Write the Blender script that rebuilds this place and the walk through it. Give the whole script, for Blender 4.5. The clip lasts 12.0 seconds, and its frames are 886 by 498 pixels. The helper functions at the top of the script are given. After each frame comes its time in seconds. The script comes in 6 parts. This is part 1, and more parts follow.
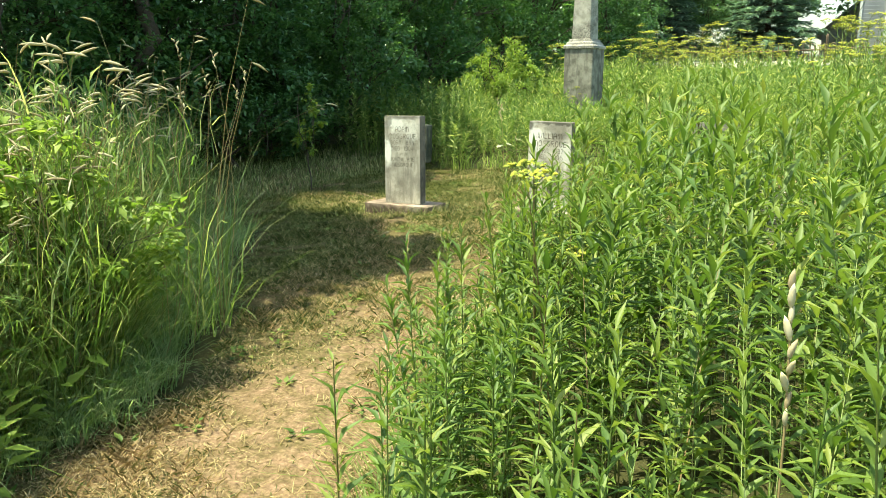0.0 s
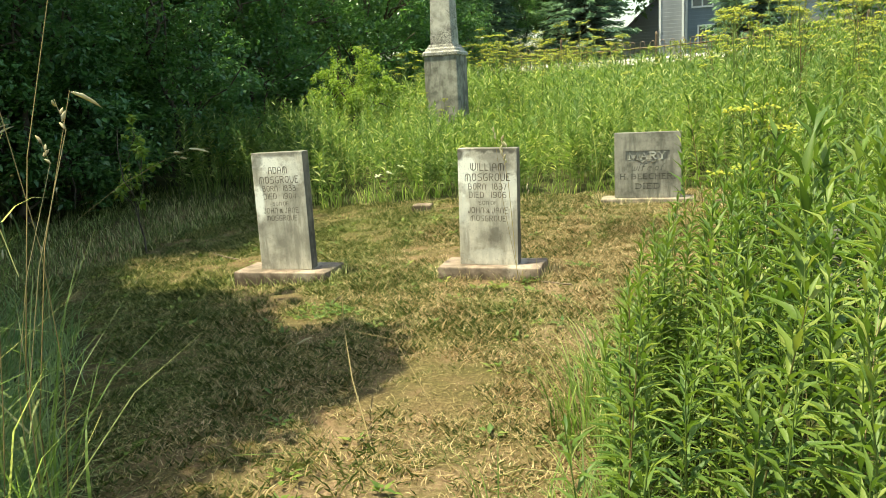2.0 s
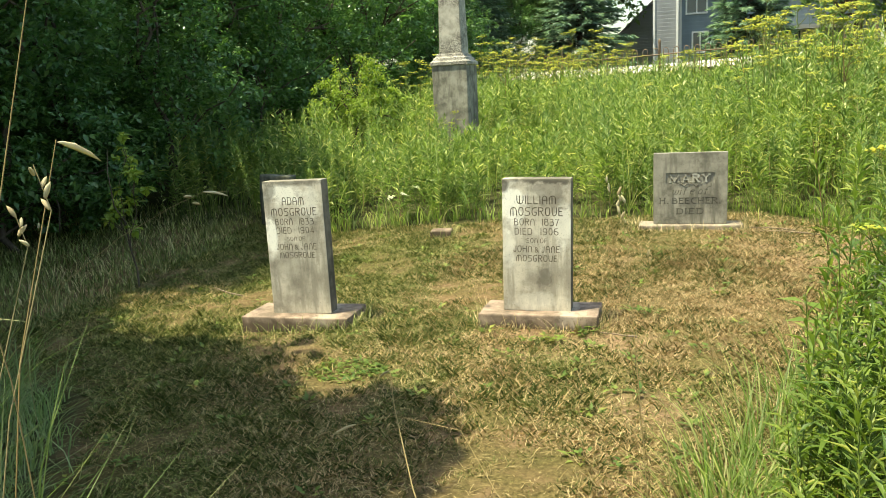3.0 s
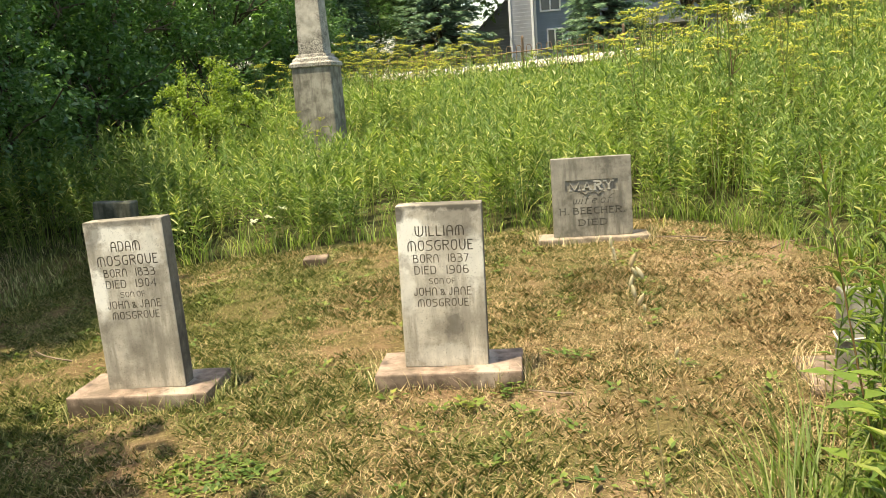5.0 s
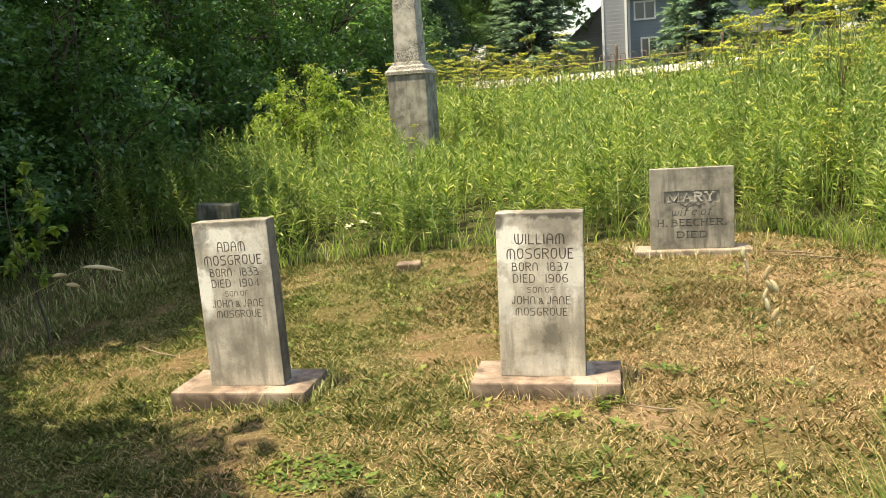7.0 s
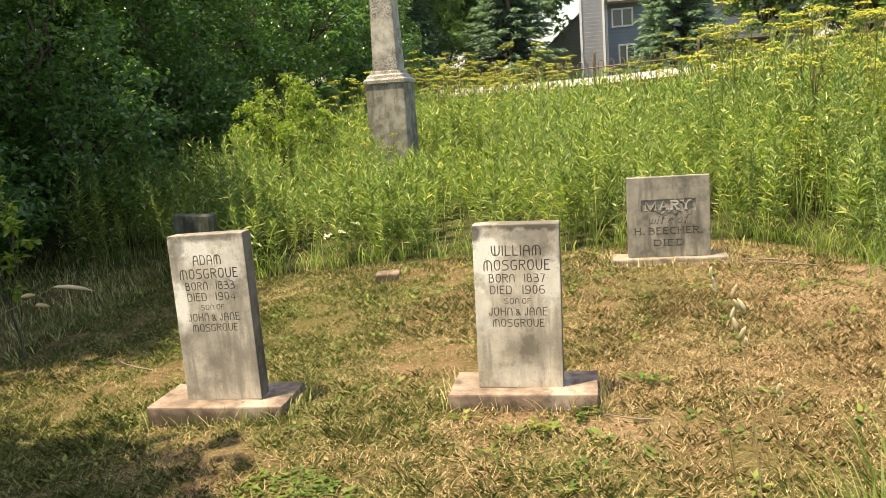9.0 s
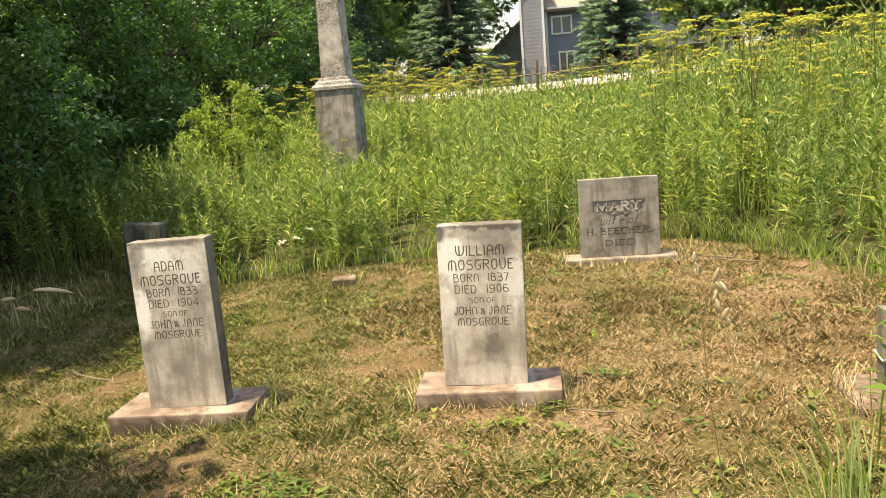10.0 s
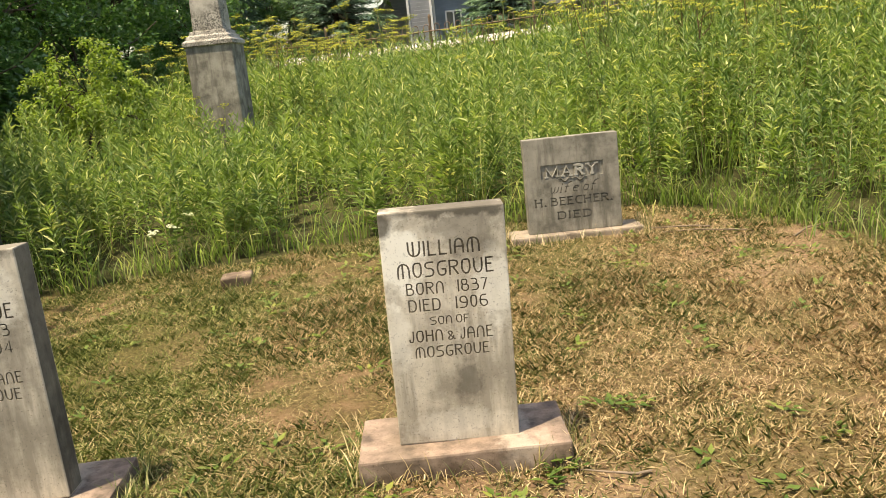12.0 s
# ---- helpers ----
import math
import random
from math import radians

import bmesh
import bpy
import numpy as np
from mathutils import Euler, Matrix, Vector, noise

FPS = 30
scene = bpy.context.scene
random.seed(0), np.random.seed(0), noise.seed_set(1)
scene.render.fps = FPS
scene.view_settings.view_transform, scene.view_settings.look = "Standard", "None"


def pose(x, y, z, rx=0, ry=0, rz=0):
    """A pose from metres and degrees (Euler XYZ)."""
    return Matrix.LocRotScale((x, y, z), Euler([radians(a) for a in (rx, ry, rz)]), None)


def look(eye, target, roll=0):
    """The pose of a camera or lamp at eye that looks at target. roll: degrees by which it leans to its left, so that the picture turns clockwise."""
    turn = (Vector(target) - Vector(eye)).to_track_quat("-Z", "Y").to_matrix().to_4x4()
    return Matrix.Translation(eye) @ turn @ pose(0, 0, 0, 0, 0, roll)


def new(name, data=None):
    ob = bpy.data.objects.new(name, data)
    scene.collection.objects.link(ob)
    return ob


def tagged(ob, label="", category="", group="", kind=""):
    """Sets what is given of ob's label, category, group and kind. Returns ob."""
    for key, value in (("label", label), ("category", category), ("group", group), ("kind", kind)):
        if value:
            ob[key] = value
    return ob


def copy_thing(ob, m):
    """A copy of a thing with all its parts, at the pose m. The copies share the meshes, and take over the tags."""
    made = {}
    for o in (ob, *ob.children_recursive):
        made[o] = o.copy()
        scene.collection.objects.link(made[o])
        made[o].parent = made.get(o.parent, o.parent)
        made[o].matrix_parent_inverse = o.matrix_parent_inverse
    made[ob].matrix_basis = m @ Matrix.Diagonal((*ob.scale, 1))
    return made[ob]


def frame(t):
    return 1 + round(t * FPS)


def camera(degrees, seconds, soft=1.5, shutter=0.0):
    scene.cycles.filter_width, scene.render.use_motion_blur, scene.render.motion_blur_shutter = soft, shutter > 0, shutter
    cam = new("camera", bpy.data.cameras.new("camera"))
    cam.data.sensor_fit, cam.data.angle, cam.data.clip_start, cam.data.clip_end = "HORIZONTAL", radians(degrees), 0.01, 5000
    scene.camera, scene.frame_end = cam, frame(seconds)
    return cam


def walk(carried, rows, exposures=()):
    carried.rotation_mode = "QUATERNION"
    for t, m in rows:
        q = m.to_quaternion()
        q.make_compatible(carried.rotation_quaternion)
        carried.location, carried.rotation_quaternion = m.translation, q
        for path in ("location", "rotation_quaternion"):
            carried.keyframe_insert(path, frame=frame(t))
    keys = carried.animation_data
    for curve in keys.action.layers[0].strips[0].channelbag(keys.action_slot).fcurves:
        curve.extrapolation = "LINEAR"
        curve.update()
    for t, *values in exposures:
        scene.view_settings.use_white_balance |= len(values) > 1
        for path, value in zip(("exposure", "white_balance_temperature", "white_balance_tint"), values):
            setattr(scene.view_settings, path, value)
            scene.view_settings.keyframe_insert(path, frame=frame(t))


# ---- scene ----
cam = camera(56.6, 12.0, 0.8)
PATH = [
    (0, (0.043, -0.033, 1.519), (-0.949, 1.657, 1.122), 0.3),
    (0.5, (-0.432, 0.382, 1.514), (-1.516, 2.026, 1.167), -5.5),
    (1, (-0.841, 0.668, 1.495), (-1.736, 2.422, 1.146), -4.3),
    (1.5, (-1.193, 0.938, 1.531), (-1.834, 2.796, 1.159), -1.9),
    (2, (-1.433, 1.401, 1.568), (-2.034, 3.271, 1.191), -2.9),
    (2.5, (-1.722, 1.711, 1.627), (-2.314, 3.583, 1.246), -2.9),
    (2.7, (-1.821, 1.817, 1.656), (-2.406, 3.693, 1.281), -2.7),
    (4.3, (-2.24, 2.721, 1.701), (-2.532, 4.663, 1.324), -4.3),
    (4.5, (-2.258, 2.785, 1.7), (-2.485, 4.734, 1.313), -4.1),
    (5, (-2.272, 2.902, 1.71), (-2.527, 4.848, 1.324), -4.3),
    (5.5, (-2.313, 2.919, 1.709), (-2.664, 4.851, 1.328), -4.7),
    (6, (-2.328, 2.914, 1.715), (-2.727, 4.838, 1.343), -4.7),
    (6.5, (-2.335, 2.903, 1.709), (-2.766, 4.822, 1.346), -4.3),
    (7, (-2.34, 2.909, 1.705), (-2.796, 4.824, 1.354), -3.9),
    (8.8, (-2.334, 2.916, 1.712), (-2.812, 4.829, 1.372), -4.1),
    (9, (-2.32, 2.917, 1.729), (-2.731, 4.845, 1.39), -4.1),
    (9.5, (-2.355, 2.891, 1.73), (-2.725, 4.829, 1.403), -4.5),
    (10, (-2.404, 2.849, 1.716), (-2.681, 4.802, 1.384), -4.5),
    (10.5, (-2.397, 3.095, 1.672), (-2.622, 5.053, 1.331), -4.7),
    (11, (-2.38, 3.422, 1.677), (-2.579, 5.381, 1.329), -7.1),
    (11.5, (-2.573, 3.741, 1.664), (-2.612, 5.707, 1.302), -6.6),
    (12, (-2.735, 4.063, 1.619), (-2.756, 6.015, 1.184), -6.0),
]
walk(cam, [(t, look(eye, target, roll)) for t, eye, target, roll in PATH],
     exposures=[(0.0, 1.32, 6950, -8), (1.0, 1.40, 7050, -6), (1.5, 1.30, 7100, -5), (2.0, 1.12, 7250, -5), (2.5, 1.10, 7300, -4), (4.5, 1.06, 7550, 9), (7.0, 1.07, 7600, 11), (10.0, 1.06, 7800, 17), (11.0, 1.10, 7800, 18), (12.0, 0.80, 7650, 15)])

# ---- light ----
TO_SUN = Vector((-0.25, -0.17, 0.82)).normalized()
world = bpy.data.worlds.new("sky_world")
world.use_nodes = True
scene.world = world
wn = world.node_tree
sky = wn.nodes.new("ShaderNodeTexSky")
sky.sky_type = 'NISHITA'
sky.sun_disc = False
sky.sun_elevation = math.asin(TO_SUN.z)
sky.sun_rotation = math.atan2(TO_SUN.x, TO_SUN.y) % (2 * math.pi)
sky.air_density = 1.2
sky.dust_density = 2.0
wn.links.new(sky.outputs[0], wn.nodes["Background"].inputs[0])
wn.nodes["Background"].inputs[1].default_value = 0.148
sun_data = bpy.data.lights.new("sun", 'SUN')
sun_data.energy = 4.5
sun_data.angle = radians(0.53)
sun_data.color = (1.0, 0.94, 0.78)
sun = new("sun", sun_data)
sun.matrix_world = look(TO_SUN * 60, (0, 0, 0))

# ---- materials ----
def mat(name, rough=0.8, spec=0.3, metal=0.0):
    m = bpy.data.materials.new(name)
    m.use_nodes = True
    b = m.node_tree.nodes["Principled BSDF"]
    b.inputs["Roughness"].default_value = rough
    b.inputs["Specular IOR Level"].default_value = spec
    b.inputs["Metallic"].default_value = metal
    return m, m.node_tree.nodes, m.node_tree.links, b


def ramp(n, l, src, stops, smooth=False):
    r = n.new("ShaderNodeValToRGB")
    e = r.color_ramp.elements
    while len(e) < len(stops):
        e.new(0.5)
    for k, (p, c) in enumerate(stops):
        e[k].position = p
        e[k].color = (*c, 1) if len(c) == 3 else c
    if smooth:
        r.color_ramp.interpolation = 'EASE'
    l.new(src, r.inputs[0])
    return r.outputs[0]


def noise_tex(n, l, scale, detail=4, rough=0.55, stretch=None, world_space=False):
    t = n.new("ShaderNodeTexNoise")
    t.inputs["Scale"].default_value = scale
    t.inputs["Detail"].default_value = detail
    t.inputs["Roughness"].default_value = rough
    if world_space:
        c = n.new("ShaderNodeNewGeometry").outputs["Position"]
    else:
        c = n.new("ShaderNodeTexCoord").outputs["Object"]
    if stretch:
        mp = n.new("ShaderNodeMapping")
        mp.inputs["Scale"].default_value = stretch
        l.new(c, mp.inputs[0])
        c = mp.outputs[0]
    l.new(c, t.inputs["Vector"])
    return t.outputs["Fac"]


def mix(n, l, fac, a, b, mode='MIX'):
    m = n.new("ShaderNodeMix")
    m.data_type = 'RGBA'
    m.blend_type = mode
    for sock, v in ((m.inputs["Factor"], fac), (m.inputs["A"], a), (m.inputs["B"], b)):
        if isinstance(v, (int, float)):
            sock.default_value = v
        elif isinstance(v, tuple):
            sock.default_value = (*v, 1)
        else:
            l.new(v, sock)
    return m.outputs["Result"]


def bump(n, l, b, src, strength, dist):
    k = n.new("ShaderNodeBump")
    k.inputs["Strength"].default_value = strength
    k.inputs["Distance"].default_value = dist
    l.new(src, k.inputs["Height"])
    l.new(k.outputs[0], b.inputs["Normal"])


def piece_random(n, l):
    a = n.new("ShaderNodeObjectInfo").outputs["Random"]
    g = n.new("ShaderNodeNewGeometry").outputs["Random Per Island"]
    s = n.new("ShaderNodeMath")
    s.operation = 'ADD'
    l.new(a, s.inputs[0])
    l.new(g, s.inputs[1])
    f = n.new("ShaderNodeMath")
    f.operation = 'FRACT'
    l.new(s.outputs[0], f.inputs[0])
    return f.outputs[0]


def leaf_mat(name, stops, through_light=0.35, rough=0.5, spec=0.35, patch=None):
    """Foliage: colour differs from leaf to leaf and in broad patches; light passes through."""
    m, n, l, b = mat(name, rough, spec)
    col = ramp(n, l, piece_random(n, l), stops)
    if patch:
        f = ramp(n, l, noise_tex(n, l, patch[0], 3, 0.6, None, True), [(0.38, (0, 0, 0)), (0.62, (1, 1, 1))])
        col = mix(n, l, f, col, mix(n, l, 1.0, col, patch[1], 'MULTIPLY'))
    l.new(col, b.inputs["Base Color"])
    t = n.new("ShaderNodeBsdfTranslucent")
    l.new(mix(n, l, 1.0, col, (1.30, 1.38, 0.80), 'MULTIPLY'), t.inputs["Color"])
    s = n.new("ShaderNodeMixShader")
    s.inputs[0].default_value = through_light
    l.new(b.outputs[0], s.inputs[1])
    l.new(t.outputs[0], s.inputs[2])
    l.new(s.outputs[0], n["Material Output"].inputs["Surface"])
    return m


M = {}
M["weed_leaf"] = leaf_mat("weed_leaf", [(0.0, (0.062, 0.12, 0.025)), (0.5, (0.105, 0.175, 0.034)), (0.85, (0.155, 0.23, 0.05)), (1.0, (0.23, 0.28, 0.075))], 0.36, 0.5, 0.35, (2.2, (1.35, 1.15, 0.95)))
M["meadow_leaf"] = leaf_mat("meadow_leaf", [(0.0, (0.082, 0.147, 0.044)), (0.5, (0.135, 0.22, 0.068)), (0.85, (0.21, 0.30, 0.115)), (1.0, (0.50, 0.54, 0.31))], 0.36, 0.5, 0.3, (1.5, (1.55, 1.35, 0.95)))
M["weed_stem"] = leaf_mat("weed_stem", [(0.0, (0.10, 0.15, 0.03)), (0.7, (0.15, 0.19, 0.045)), (1.0, (0.18, 0.11, 0.05))], 0.05)
M["tall_grass"] = leaf_mat("tall_grass", [(0.0, (0.11, 0.18, 0.045)), (0.45, (0.19, 0.27, 0.075)), (0.75, (0.30, 0.37, 0.14)), (0.92, (0.44, 0.45, 0.21)), (1.0, (0.55, 0.50, 0.29))], 0.6, 0.5)
M["fringe_grass"] = leaf_mat("fringe_grass", [(0.0, (0.16, 0.25, 0.10)), (0.5, (0.27, 0.37, 0.17)), (1.0, (0.46, 0.52, 0.30))], 0.55, 0.5)
M["seed_head"] = leaf_mat("seed_head", [(0.0, (0.44, 0.38, 0.24)), (0.6, (0.60, 0.53, 0.36)), (1.0, (0.40, 0.31, 0.18))], 0.25, 0.8, 0.1)
M["straw"] = leaf_mat("straw", [(0.0, (0.26, 0.19, 0.085)), (1.0, (0.42, 0.33, 0.17))], 0.2, 0.7, 0.2)
M["umbel"] = leaf_mat("umbel", [(0.0, (0.27, 0.31, 0.06)), (0.5, (0.40, 0.38, 0.06)), (0.8, (0.22, 0.29, 0.06)), (1.0, (0.48, 0.41, 0.055))], 0.25, 0.7, 0.1)
M["white_flower"] = leaf_mat("white_flower", [(0.0, (0.45, 0.48, 0.32)), (1.0, (0.65, 0.66, 0.5))], 0.3, 0.7, 0.1)
M["wood_leaf"] = leaf_mat("wood_leaf", [(0.0, (0.055, 0.13, 0.05)), (0.6, (0.095, 0.195, 0.07)), (1.0, (0.15, 0.26, 0.10))], 0.42, 0.30, 0.6, (0.5, (1.15, 1.1, 0.85)))
M["bush_leaf"] = leaf_mat("bush_leaf", [(0.0, (0.14, 0.22, 0.04)), (0.6, (0.23, 0.32, 0.06)), (1.0, (0.33, 0.39, 0.09))], 0.45, 0.5)
# paler, bluer than wood_leaf: distance haze put into the leaf colour
M["far_leaf_hazed"] = leaf_mat("far_leaf_hazed", [(0.0, (0.085, 0.16, 0.075)), (0.6, (0.14, 0.23, 0.105)), (1.0, (0.21, 0.31, 0.15))], 0.45, 0.4, 0.45, (0.4, (1.15, 1.1, 0.9)))
M["needle"] = leaf_mat("needle", [(0.0, (0.09, 0.16, 0.13)), (0.6, (0.16, 0.25, 0.21)), (1.0, (0.34, 0.45, 0.40))], 0.4, 0.6)


def lawn_blade_mat():
    """Mown grass: greener and strawier patches, each blade a little different."""
    m, n, l, b = mat("lawn_blade", 0.6, 0.25)
    green = ramp(n, l, piece_random(n, l), [(0.0, (0.06, 0.09, 0.02)), (0.55, (0.18, 0.225, 0.055)), (1.0, (0.48, 0.49, 0.19))])
    dry = ramp(n, l, piece_random(n, l), [(0.0, (0.12, 0.085, 0.036)), (0.55, (0.37, 0.265, 0.132)), (1.0, (0.78, 0.62, 0.37))])
    big = noise_tex(n, l, 0.9, 5, 0.65, None, True)
    s = n.new("ShaderNodeMath")
    s.operation = 'ADD'
    l.new(big, s.inputs[0])
    h = n.new("ShaderNodeMath")
    h.operation = 'MULTIPLY'
    h.inputs[1].default_value = 0.42
    l.new(piece_random(n, l), h.inputs[0])
    l.new(h.outputs[0], s.inputs[1])
    sep = n.new("ShaderNodeSeparateXYZ")
    l.new(n.new("ShaderNodeNewGeometry").outputs["Position"], sep.inputs[0])
    mr = n.new("ShaderNodeMapRange")
    for k, v in zip(("From Min", "From Max", "To Min", "To Max"), (-4.9, -1.9, -0.22, 0.085)):
        mr.inputs[k].default_value = v
    l.new(sep.outputs["X"], mr.inputs["Value"])
    ad = n.new("ShaderNodeMath")
    l.new(s.outputs[0], ad.inputs[0])
    l.new(mr.outputs[0], ad.inputs[1])
    s = ad
    f = ramp(n, l, s.outputs[0], [(0.62, (0, 0, 0)), (0.88, (1, 1, 1))])
    col = mix(n, l, f, green, dry)
    l.new(col, b.inputs["Base Color"])
    t = n.new("ShaderNodeBsdfTranslucent")
    l.new(col, t.inputs["Color"])
    k = n.new("ShaderNodeMixShader")
    k.inputs[0].default_value = 0.16
    l.new(b.outputs[0], k.inputs[1])
    l.new(t.outputs[0], k.inputs[2])
    l.new(k.outputs[0], n["Material Output"].inputs["Surface"])
    return m


M["lawn_blade"] = lawn_blade_mat()


def ground_mat():
    m, n, l, b = mat("ground_soil", 0.95, 0.1)
    fine = noise_tex(n, l, 55, 5, 0.7, None, True)
    mid = noise_tex(n, l, 6, 5, 0.65, None, True)
    big = noise_tex(n, l, 0.9, 5, 0.65, None, True)
    thatch = ramp(n, l, fine, [(0.3, (0.06, 0.043, 0.018)), (0.5, (0.145, 0.105, 0.046)), (0.7, (0.28, 0.21, 0.10))])
    soil = ramp(n, l, mid, [(0.35, (0.11, 0.07, 0.035)), (0.65, (0.25, 0.16, 0.09))])
    moss = ramp(n, l, fine, [(0.3, (0.035, 0.05, 0.01)), (0.7, (0.10, 0.115, 0.028))])
    c1 = mix(n, l, ramp(n, l, mid, [(0.45, (0, 0, 0)), (0.62, (1, 1, 1))]), thatch, soil)
    c2 = mix(n, l, ramp(n, l, big, [(0.42, (0, 0, 0)), (0.6, (1, 1, 1))]), mix(n, l, 0.55, moss, thatch), c1)
    ab = n.new("ShaderNodeAttribute")
    ab.attribute_name = "bare"
    dusty = ramp(n, l, fine, [(0.3, (0.15, 0.095, 0.055)), (0.55, (0.34, 0.22, 0.14)), (0.72, (0.50, 0.36, 0.245))])
    br = n.new("ShaderNodeMath")
    br.operation = 'MULTIPLY'
    l.new(ab.outputs["Fac"], br.inputs[0])
    l.new(ramp(n, l, noise_tex(n, l, 11, 6, 0.7, None, True), [(0.36, (0.12, 0.12, 0.12)), (0.6, (1, 1, 1))]), br.inputs[1])
    c2 = mix(n, l, br.outputs[0], c2, dusty)
    at = n.new("ShaderNodeAttribute")
    at.attribute_name = "mown"
    rough_soil = ramp(n, l, mid, [(0.3, (0.035, 0.04, 0.014)), (0.7, (0.09, 0.085, 0.035))])
    l.new(mix(n, l, at.outputs["Fac"], rough_soil, c2), b.inputs["Base Color"])
    bump(n, l, b, fine, 0.9, 0.02)
    return m


M["ground"] = ground_mat()


def stone_mat(name, pale, mid_c, dark, streaks=True, white=0.0, spots=(), lichen=False):
    """Weathered stone: mottled, rain streaks, dark lichen specks and whitened patches."""
    m, n, l, b = mat(name, 0.88, 0.2)
    cloud = noise_tex(n, l, 7, 6, 0.65)
    speck = noise_tex(n, l, 160, 3, 0.6)
    col = ramp(n, l, cloud, [(0.36, dark), (0.5, mid_c), (0.63, pale)])
    if streaks:
        run = noise_tex(n, l, 14, 5, 0.65, (1.0, 1.0, 0.14))
        col = mix(n, l, ramp(n, l, run, [(0.48, (0, 0, 0)), (0.64, (0.85, 0.85, 0.85))]), col, dark)
    if white:
        w = noise_tex(n, l, 5.0, 4, 0.6, (1.0, 1.0, 0.45))
        col = mix(n, l, ramp(n, l, w, [(0.60, (0, 0, 0)), (0.66, (white, white, white))]), col, (0.66, 0.63, 0.55))
    for x0, z0, rx, rz, c, k in spots:
        mp = n.new("ShaderNodeMapping")
        mp.inputs["Location"].default_value = (-x0 / rx, 0, -z0 / rz)
        mp.inputs["Scale"].default_value = (1 / rx, 0, 1 / rz)
        l.new(n.new("ShaderNodeTexCoord").outputs["Object"], mp.inputs[0])
        d = n.new("ShaderNodeVectorMath")
        d.operation = 'LENGTH'
        l.new(mp.outputs[0], d.inputs[0])
        w = n.new("ShaderNodeMath")
        w.operation = 'MULTIPLY_ADD'
        w.inputs[1].default_value = 1.6
        l.new(noise_tex(n, l, 16, 5, 0.65), w.inputs[0])
        l.new(d.outputs["Value"], w.inputs[2])
        f = ramp(n, l, w.outputs[0], [(0.0, (k, k, k)), (0.64, (k, k, k)), (0.82, (0, 0, 0))])
        half = n.new("ShaderNodeMath")
        half.operation = 'MULTIPLY'
        half.inputs[1].default_value = 0.5
        l.new(w.outputs[0], half.inputs[0])
        l.new(half.outputs[0], f.node.inputs[0])
        col = mix(n, l, f, col, c)
    col = mix(n, l, ramp(n, l, speck, [(0.60, (0, 0, 0)), (0.70, (0.55, 0.55, 0.55))]), col, tuple(v * 0.45 for v in dark))
    if lichen:
        where = ramp(n, l, noise_tex(n, l, 2.6, 4, 0.6), [(0.40, (0, 0, 0)), (0.55, (1, 1, 1))])
        dots = ramp(n, l, noise_tex(n, l, 60, 5, 0.75), [(0.46, (0, 0, 0)), (0.56, (0.9, 0.9, 0.9))])
        col = mix(n, l, mix(n, l, 1.0, where, dots, 'MULTIPLY'), col, (0.045, 0.043, 0.038))
    l.new(col, b.inputs["Base Color"])
    bump(n, l, b, speck, 0.2, 0.003)
    return m


M["stone"] = stone_mat("weathered_marble", (0.60, 0.565, 0.47), (0.50, 0.47, 0.39), (0.30, 0.28, 0.225), True, 0.9)
WHITE, GRIME = (0.92, 0.88, 0.77), (0.10, 0.09, 0.07)
M["stone_w"] = stone_mat("weathered_marble_white_blotch", (0.66, 0.60, 0.49), (0.54, 0.485, 0.39), (0.32, 0.285, 0.225), True, 0.0,
                         [(-0.14, 0.62, 0.11, 0.17, WHITE, 0.95), (0.15, 0.50, 0.08, 0.17, WHITE, 0.6), (-0.17, 0.36, 0.07, 0.13, WHITE, 0.45), (0.0, 0.06, 0.22, 0.07, WHITE, 0.3), (0.045, 0.20, 0.06, 0.095, GRIME, 0.62), (0.06, 0.77, 0.30, 0.05, GRIME, 0.85), (0.07, 0.70, 0.17, 0.11, GRIME, 0.5), (-0.19, 0.73, 0.05, 0.06, GRIME, 0.85), (-0.02, 0.33, 0.12, 0.05, GRIME, 0.2)])
M["stone_a"] = stone_mat("weathered_marble_streaked", (0.62, 0.56, 0.455), (0.50, 0.45, 0.36), (0.29, 0.26, 0.205), True, 0.0,
                         [(-0.16, 0.48, 0.06, 0.17, WHITE, 0.95), (-0.06, 0.75, 0.18, 0.09, WHITE, 0.8), (0.11, 0.68, 0.09, 0.14, WHITE, 0.5), (0.02, 0.83, 0.35, 0.045, GRIME, 0.7), (-0.16, 0.76, 0.06, 0.09, GRIME, 0.6), (-0.05, 0.30, 0.20, 0.16, GRIME, 0.25), (0.1, 0.5, 0.1, 0.14, GRIME, 0.2)])
# darker marble for the tablets' sides, with their shade in the colour
M["stone_side"] = stone_mat("shade_dark_side", (0.22, 0.195, 0.15), (0.16, 0.14, 0.11), (0.09, 0.08, 0.062), True)
# marble for the stump under the trees, darkened to carry its deep shade
M["stone_shade"] = stone_mat("shade_dark_stone", (0.16, 0.16, 0.125), (0.10, 0.105, 0.08), (0.05, 0.055, 0.04), True)
M["stone_dark"] = stone_mat("dark_marble", (0.32, 0.30, 0.245), (0.25, 0.235, 0.19), (0.13, 0.122, 0.098), True)
M["plinth"] = stone_mat("plinth_stone", (0.39, 0.295, 0.225), (0.27, 0.20, 0.152), (0.12, 0.092, 0.07), False, 0.0, [(-0.2, 0.1, 0.12, 0.3, (0.10, 0.085, 0.06), 0.35), (0.18, 0.1, 0.10, 0.3, (0.55, 0.47, 0.38), 0.5), (0.0, 0.125, 0.9, 0.075, (0.10, 0.072, 0.048), 0.7)])
